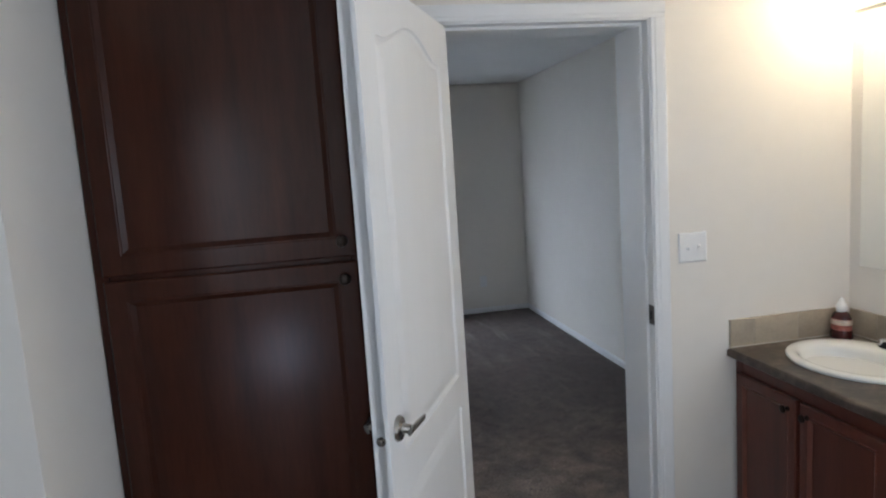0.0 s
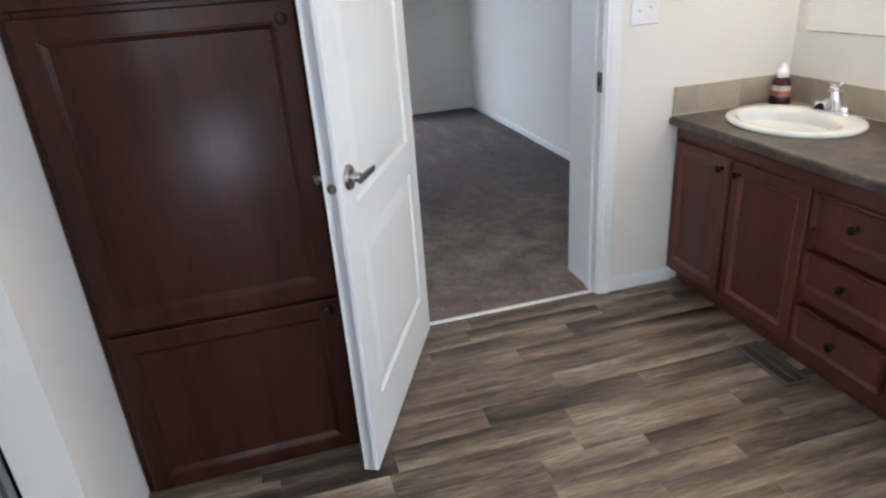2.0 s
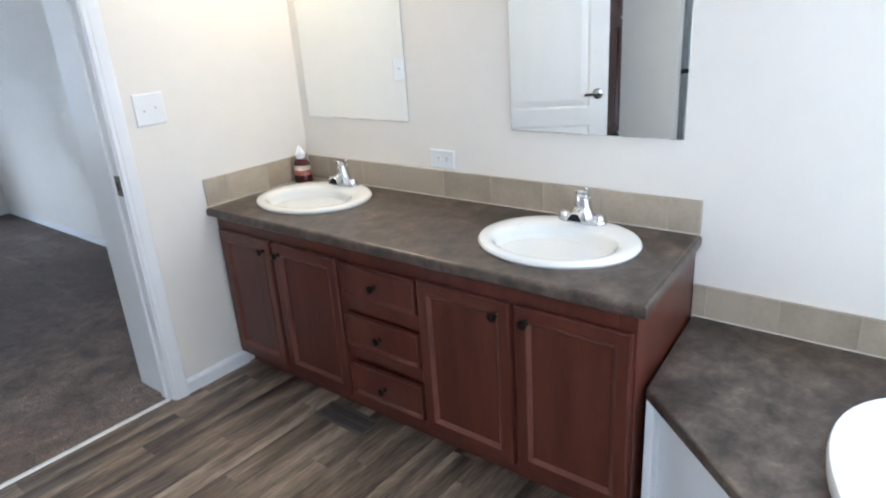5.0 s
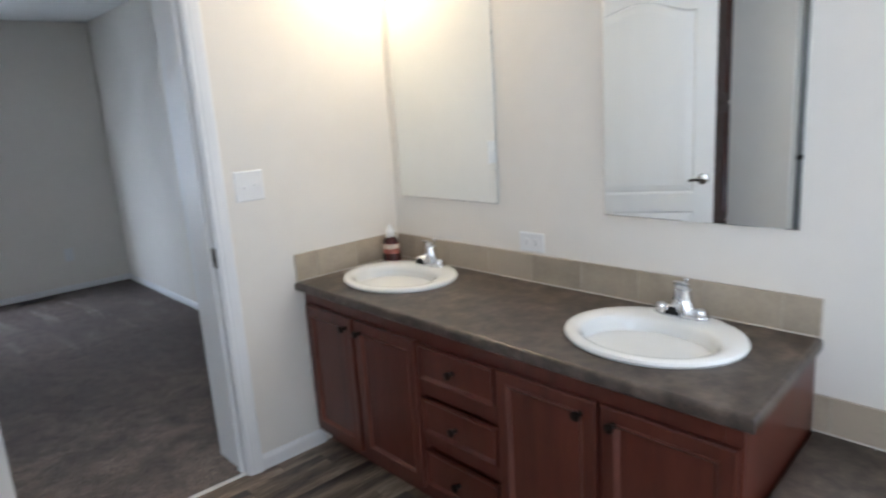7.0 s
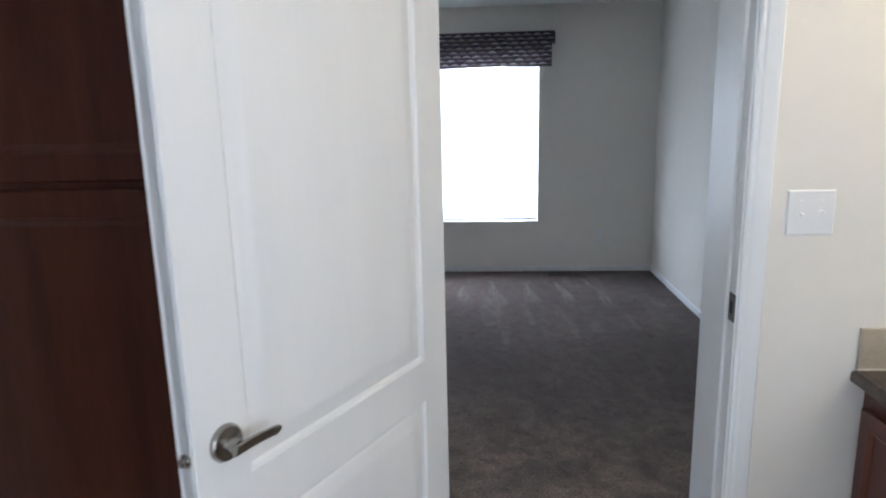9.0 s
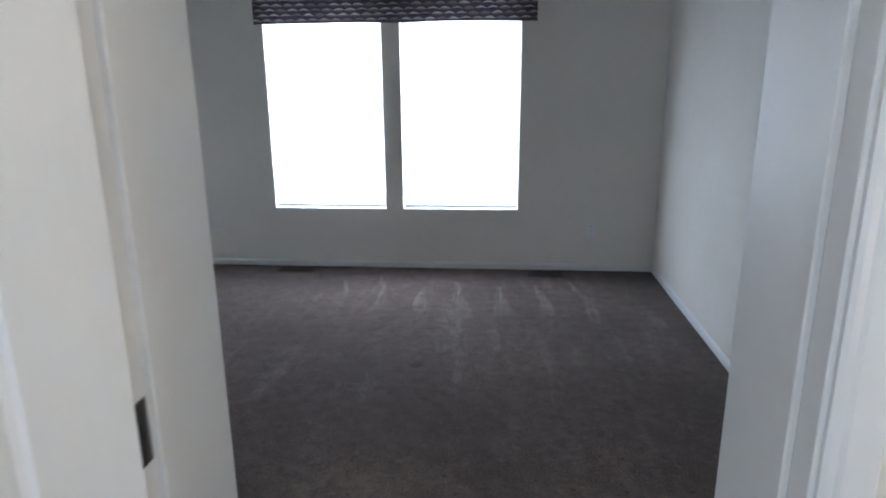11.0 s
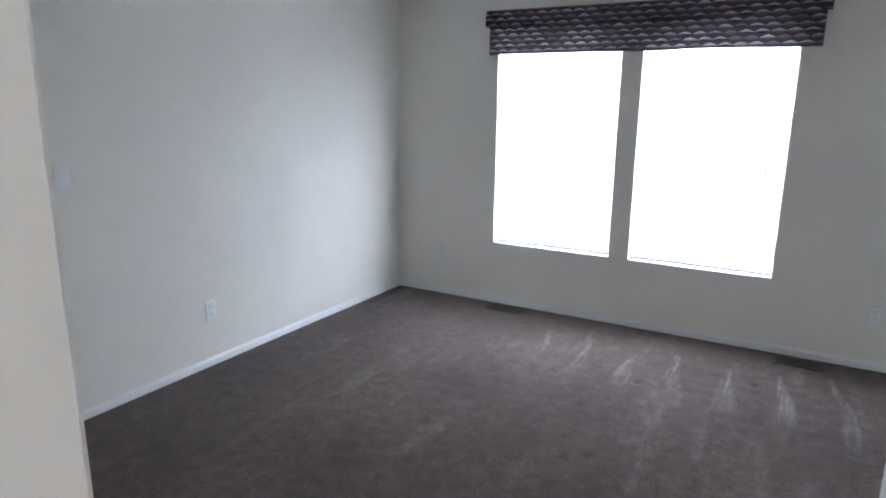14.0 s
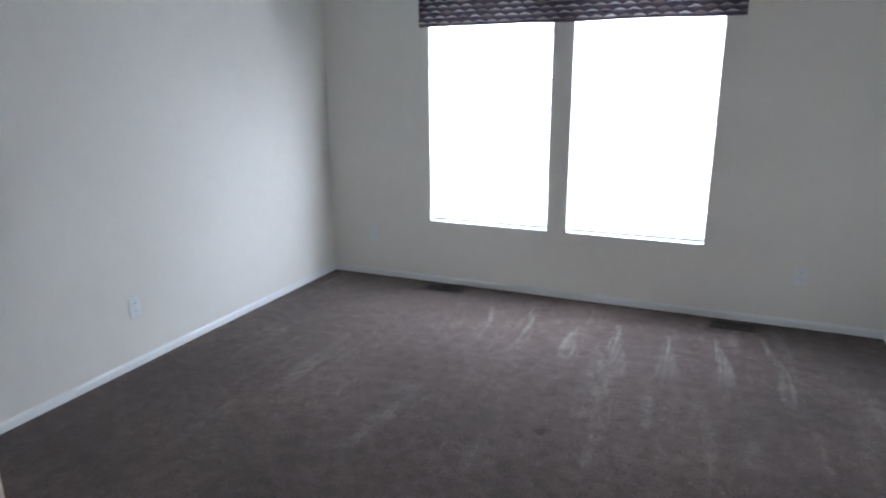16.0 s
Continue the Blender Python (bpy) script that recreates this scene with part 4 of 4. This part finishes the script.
def floor_register(m, w, d, material, label):
    r = thing("floor_register", m, label, "floor vent")
    part("pan", bm_box(-w / 2 + 0.012, -d / 2 + 0.012, -0.003, w / 2 - 0.012, d / 2 - 0.012, 0.001), DARK_SLOT, r, "dark opening")
    part("rim", bm_join(bm_box(-w / 2, -d / 2, 0, w / 2, -d / 2 + 0.016, 0.006, 0.002, 1), bm_box(-w / 2, d / 2 - 0.016, 0, w / 2, d / 2, 0.006, 0.002, 1), bm_box(-w / 2, -d / 2 + 0.016, 0, -w / 2 + 0.016, d / 2 - 0.016, 0.006, 0.002, 1), bm_box(w / 2 - 0.016, -d / 2 + 0.016, 0, w / 2, d / 2 - 0.016, 0.006, 0.002, 1)), material, r)
    n = int((w - 0.04) / 0.011)
    me = mesh_of("slat", bm_box(-0.0018, -d / 2 + 0.016, 0.001, 0.0018, d / 2 - 0.016, 0.0052), material)
    for k in range(n):
        s = new("slat", me)
        s.parent = r
        s.location = (-w / 2 + 0.02 + (w - 0.04) * (k + 0.5) / n, 0, 0)
    part("divider", bm_box(-w / 2 + 0.016, -0.004, 0.0015, w / 2 - 0.016, 0.004, 0.0056), material, r)
    return r


floor_register(pose(-0.562, -0.705, 0.0, 0, 0, 90), 0.265, 0.105, REGISTER_GREY, "taupe steel floor register beside the vanity")
floor_register(pose(-2.785, 4.02, 0.007), 0.27, 0.11, REGISTER, "dark brown steel floor register by the bedroom window")
floor_register(pose(-0.862, 4.008, 0.007), 0.27, 0.12, REGISTER, "dark brown steel floor register by the bedroom corner")

# ---- bedroom windows, blinds, valance ----


def window(k, x0, x1):
    w = thing("window_%d" % k, pose(0, 0, 0), "bright white vinyl window in a drywall opening", "window", kind="structure")
    ya, yb = BED_N + 0.10, BED_N + 0.14
    for a, b, c, d in ((x0, x0 + 0.045, SILL, WTOP), (x1 - 0.045, x1, SILL, WTOP), (x0 + 0.046, x1 - 0.046, SILL, SILL + 0.045), (x0 + 0.046, x1 - 0.046, WTOP - 0.045, WTOP), (x0 + 0.046, x1 - 0.046, (SILL + WTOP) / 2 - 0.02, (SILL + WTOP) / 2 + 0.02)):
        part("window_frame", bm_box(a, ya, c, b, yb, d, 0.004, 1), PLASTIC, w)
    for c, d in ((SILL + 0.046, (SILL + WTOP) / 2 - 0.021), ((SILL + WTOP) / 2 + 0.021, WTOP - 0.046)):
        p = part("pane", bm_box(x0 + 0.046, ya + 0.018, c, x1 - 0.046, ya + 0.022, d), GLASS, w)
        p.visible_shadow = False
    part("window_sill", bm_box(x0 + 0.001, BED_N - 0.004, SILL, x1 - 0.001, ya - 0.001, SILL + 0.008, 0.002, 1), PLASTIC, w, "white sill")
    return w


def blind(x0, x1, cord_in, cord_z):
    b = thing("window_blind", pose((x0 + x1) / 2, BED_N + 0.032, SILL), "lowered white horizontal mini blind glowing with daylight", "blind", "bedroom blinds")
    hw, h = (x1 - x0) / 2 - 0.008, WTOP - SILL
    part("headrail", bm_box(-hw, -0.016, h - 0.03, hw, 0.016, h - 0.002, 0.002, 1), PLASTIC, b)
    part("bottom_rail", bm_box(-hw, -0.011, 0.016, hw, 0.011, 0.034, 0.003, 1), PLASTIC, b)
    n = 66
    bm = bm_rings([[(x, -0.0125, -0.0045), (x, -0.004, 0.0008), (x, 0.004, 0.0012), (x, 0.0125, 0.0005), (x, 0.004, 0.0007), (x, -0.004, 0.0003)] for x in (-hw, hw)])
    me = mesh_of("slat", bm, BLIND)
    for k in range(n):
        s = new("slat", me)
        s.parent = b
        s.matrix_basis = pose(0, 0, 0.044 + (h - 0.083) * k / (n - 1), 50)
    for u in (-0.62, 0.62):
        part("ladder_cord", bm_box(u * hw - 0.0008, -0.014, 0.02, u * hw + 0.0008, -0.013, h - 0.02), PLASTIC, b)
    cx = hw + 0.008 - cord_in
    cord = part("lift_cord", bm_box(cx - 0.001, -0.019, cord_z - SILL, cx + 0.001, -0.017, h - 0.02), PLASTIC, b)
    part("tassel", bm_move(bm_lathe([(0.002, 0.035), (0.006, 0.028), (0.008, 0.004), (0.006, 0)], 12), pose(cx, -0.02, cord_z - SILL - 0.034)), mat("grey_plastic", (0.35, 0.34, 0.33), 0.4, scale=30), cord, "grey cord tassel", True)
    return b


for k, (x0, x1) in enumerate(WINDOWS):
    window(k + 1, x0, x1)
    blind(x0, x1, (0.072, 0.104)[k], (1.068, 1.147)[k])



def small_window(name, m, w, h):
    """A fixed vinyl window in local x, z, set back in local y."""
    bw = thing(name, m, "unseen bright white vinyl bathroom window", "window", kind="structure")
    for a, b, c, d in ((0, 0.04, 0, h), (w - 0.04, w, 0, h), (0.041, w - 0.041, 0, 0.04), (0.041, w - 0.041, h - 0.04, h)):
        part("window_frame", bm_box(a, 0.05, c, b, 0.10, d, 0.003, 1), PLASTIC, bw)
    part("pane", bm_box(0.041, 0.072, 0.041, w - 0.041, 0.077, h - 0.041), GLASS, bw).visible_shadow = False
    return bw


# added low window, only there to hold the highlight lamp
small_window("window_3", pose(ADDED_LOW_WINS[0][1], BATH_S, ADDED_LOW_WINS[0][2], 0, 0, 180), ADDED_LOW_WINS[0][1] - ADDED_LOW_WINS[0][0], ADDED_LOW_WINS[0][3] - ADDED_LOW_WINS[0][2])
# added west window, made to go with its fill lamp
small_window("window_5", pose(BATH_W, ADDED_WEST_WIN[0], ADDED_WEST_WIN[2], 0, 0, 90), ADDED_WEST_WIN[1] - ADDED_WEST_WIN[0], ADDED_WEST_WIN[3] - ADDED_WEST_WIN[2])
small_window("window_4", pose(0, TUB_WIN[1], TUB_WIN[2], 0, 0, -90), TUB_WIN[1] - TUB_WIN[0], TUB_WIN[3] - TUB_WIN[2])


def fabric():
    m = bpy.data.materials.new("patterned_fabric")
    m.use_nodes = True
    n, l = m.node_tree.nodes, m.node_tree.links
    b = n["Principled BSDF"]
    b.inputs["Roughness"].default_value = 0.9
    b.inputs["Specular IOR Level"].default_value = 0.1
    tc = n.new("ShaderNodeTexCoord")
    sep = n.new("ShaderNodeSeparateXYZ")
    l.new(tc.outputs["Object"], sep.inputs[0])

    def math_node(op, a, b_=None, c=None):
        k = n.new("ShaderNodeMath")
        k.operation = op
        for i, v in enumerate((a, b_, c)):
            if v is None:
                continue
            if isinstance(v, (int, float)):
                k.inputs[i].default_value = v
            else:
                l.new(v, k.inputs[i])
        return k.outputs[0]

    wob = n.new("ShaderNodeTexNoise")
    wob.inputs["Scale"].default_value = 14
    l.new(tc.outputs["Object"], wob.inputs["Vector"])
    rowv = math_node("DIVIDE", math_node("ADD", sep.outputs["Z"], math_node("MULTIPLY", wob.outputs["Fac"], 0.006)), 0.034)
    row = math_node("FLOOR", rowv)
    fv = math_node("FRACT", rowv)
    u = math_node("ADD", math_node("DIVIDE", sep.outputs["X"], 0.084), math_node("MULTIPLY", row, 0.37))
    fu = math_node("FRACT", u)
    cell = n.new("ShaderNodeTexWhiteNoise")
    cell.noise_dimensions = "2D"
    comb = n.new("ShaderNodeCombineXYZ")
    l.new(math_node("FLOOR", u), comb.inputs[0])
    l.new(row, comb.inputs[1])
    l.new(comb.outputs[0], cell.inputs["Vector"])
    du = math_node("ABSOLUTE", math_node("SUBTRACT", fu, 0.5))
    bell = math_node("SUBTRACT", 1.0, math_node("MULTIPLY", math_node("MULTIPLY", du, math_node("ADD", du, 0.35)), 2.3))
    y_in = math_node("SUBTRACT", fv, 0.36)
    top = math_node("MULTIPLY", bell, 0.50)
    inside = math_node("MULTIPLY", math_node("LESS_THAN", y_in, top), math_node("GREATER_THAN", y_in, math_node("MULTIPLY", bell, -0.26)))
    crescent = math_node("MULTIPLY", inside, math_node("GREATER_THAN", y_in, math_node("MULTIPLY", bell, 0.14)))

    def pick(stops, value):
        ramp = n.new("ShaderNodeValToRGB")
        ramp.color_ramp.interpolation = "CONSTANT"
        e = ramp.color_ramp.elements
        e[0].position, e[0].color = stops[0][0], (*stops[0][1], 1)
        e[1].position, e[1].color = stops[1][0], (*stops[1][1], 1)
        for p, c in stops[2:]:
            e.new(p).color = (*c, 1)
        l.new(value, ramp.inputs[0])
        return ramp.outputs[0]

    def blend(fac, a, b_):
        k = n.new("ShaderNodeMixRGB")
        l.new(fac, k.inputs[0])
        for q, v in ((1, a), (2, b_)):
            if isinstance(v, tuple):
                k.inputs[q].default_value = (*v, 1)
            else:
                l.new(v, k.inputs[q])
        return k.outputs[0]

    body = pick(((0.0, (0.19, 0.15, 0.145)), (0.30, (0.085, 0.07, 0.10)), (0.5, (0.17, 0.14, 0.145)), (0.72, (0.15, 0.11, 0.10)), (0.88, (0.05, 0.044, 0.065))), cell.outputs["Value"])
    sepc = n.new("ShaderNodeSeparateColor")
    l.new(cell.outputs["Color"], sepc.inputs[0])
    tip = pick(((0.0, (0.58, 0.55, 0.55)), (0.34, (0.40, 0.36, 0.36)), (0.60, (0.27, 0.225, 0.23)), (0.82, (0.48, 0.43, 0.41))), sepc.outputs[1])
    l.new(blend(crescent, blend(inside, (0.100, 0.085, 0.106), body), tip), b.inputs["Base Color"])
    wv = n.new("ShaderNodeTexNoise")
    wv.inputs["Scale"].default_value = 500
    l.new(tc.outputs["Object"], wv.inputs["Vector"])
    bp = n.new("ShaderNodeBump")
    bp.inputs["Strength"].default_value, bp.inputs["Distance"].default_value = 0.3, 0.002
    l.new(wv.outputs["Fac"], bp.inputs["Height"])
    l.new(bp.outputs[0], b.inputs["Normal"])
    return m


FABRIC = fabric()


def cloth_tier(x0, x1, z0, z1, y_front, y_back, sag, seed):
    """A board-hung cloth tier, open below, with a slightly wavy hem and returns at both ends."""
    bm = bmesh.new()
    nx, nz = 60, 8
    path = [(x0, y_back)] + [(x0 + (x1 - x0) * k / nx, y_front) for k in range(nx + 1)] + [(x1, y_back)]
    cols = []
    for x, y in path:
        col = []
        for j in range(nz + 1):
            v = j / nz
            wave = noise.noise((x * 3.1, seed, v)) * 0.006 * (1 - v)
            hem = noise.noise((x * 2.3, seed + 5, 0)) * sag * (1 - v)
            col.append(bm.verts.new((x, y + (wave if y == y_front else 0), z0 + (z1 - z0) * v + hem)))
        cols.append(col)
    for a, b in zip(cols, cols[1:]):
        for j in range(nz):
            bm.faces.new((a[j], b[j], b[j + 1], a[j + 1]))
    bmesh.ops.solidify(bm, geom=bm.faces[:], thickness=0.004)
    bmesh.ops.recalc_face_normals(bm, faces=bm.faces)
    return bm


val = thing("window_valance", pose(0, 0, 0), "dark fabric valance with white, brown and navy crescent pattern", "valance")
part("lower_tier", cloth_tier(-3.000, -0.970, 1.828, 2.03, BED_N - 0.075, BED_N - 0.002, 0.006, 1), FABRIC, val, smooth=True)
part("upper_tier", cloth_tier(-3.027, -0.945, 2.012, 2.108, BED_N - 0.092, BED_N - 0.002, 0.004, 9), FABRIC, val, smooth=True)
part("board", bm_box(-3.02, BED_N - 0.088, 2.109, -0.95, BED_N - 0.002, 2.117), FABRIC, val)

# ---- daylight outside ----
structure("backdrop_north", bm_box(-9, 8.0, -2, 6, 8.05, 7), OUTSIDE, "bright overcast haze outside the windows", "backdrop")
structure("ground", bm_box(-60, -60, -0.75, 60, 60, -0.7), mat("pale_gravel", (0.35, 0.33, 0.30), 0.9, var=0.15, scale=5, bump=0.4, bscale=40), "pale ground outside the house", "ground")

# ---- plank floor, piece by piece ----
random.seed(4)
PW = 0.098
plank_meshes = {}
y = 0.012
while y > BATH_S + 0.02:
    x = -2.75 - random.uniform(0, 0.5)
    w = min(PW, y - BATH_S)
    while x < -0.02:
        length = random.choice((0.34, 0.46, 0.58, 0.72, 0.9))
        a, b = max(x, -2.745), min(x + length, -0.004)
        if b - a > 0.02 and not (b < -2.02 and y > -0.56) and not (a > -0.46 and y > -1.8):
            key = (round(b - a, 3), round(w, 3))
            if key not in plank_meshes:
                plank_meshes[key] = mesh_of("plank", bm_box(0.0004, -w + 0.0004, -0.003, key[0] - 0.0004, -0.0004, 0.0, 0.0006, 1), PLANK)
            p = new("plank", plank_meshes[key])
            p.parent = bath_floor
            p.location = (a, y, random.uniform(-0.0003, 0.0002))
        x += length
    y -= PW
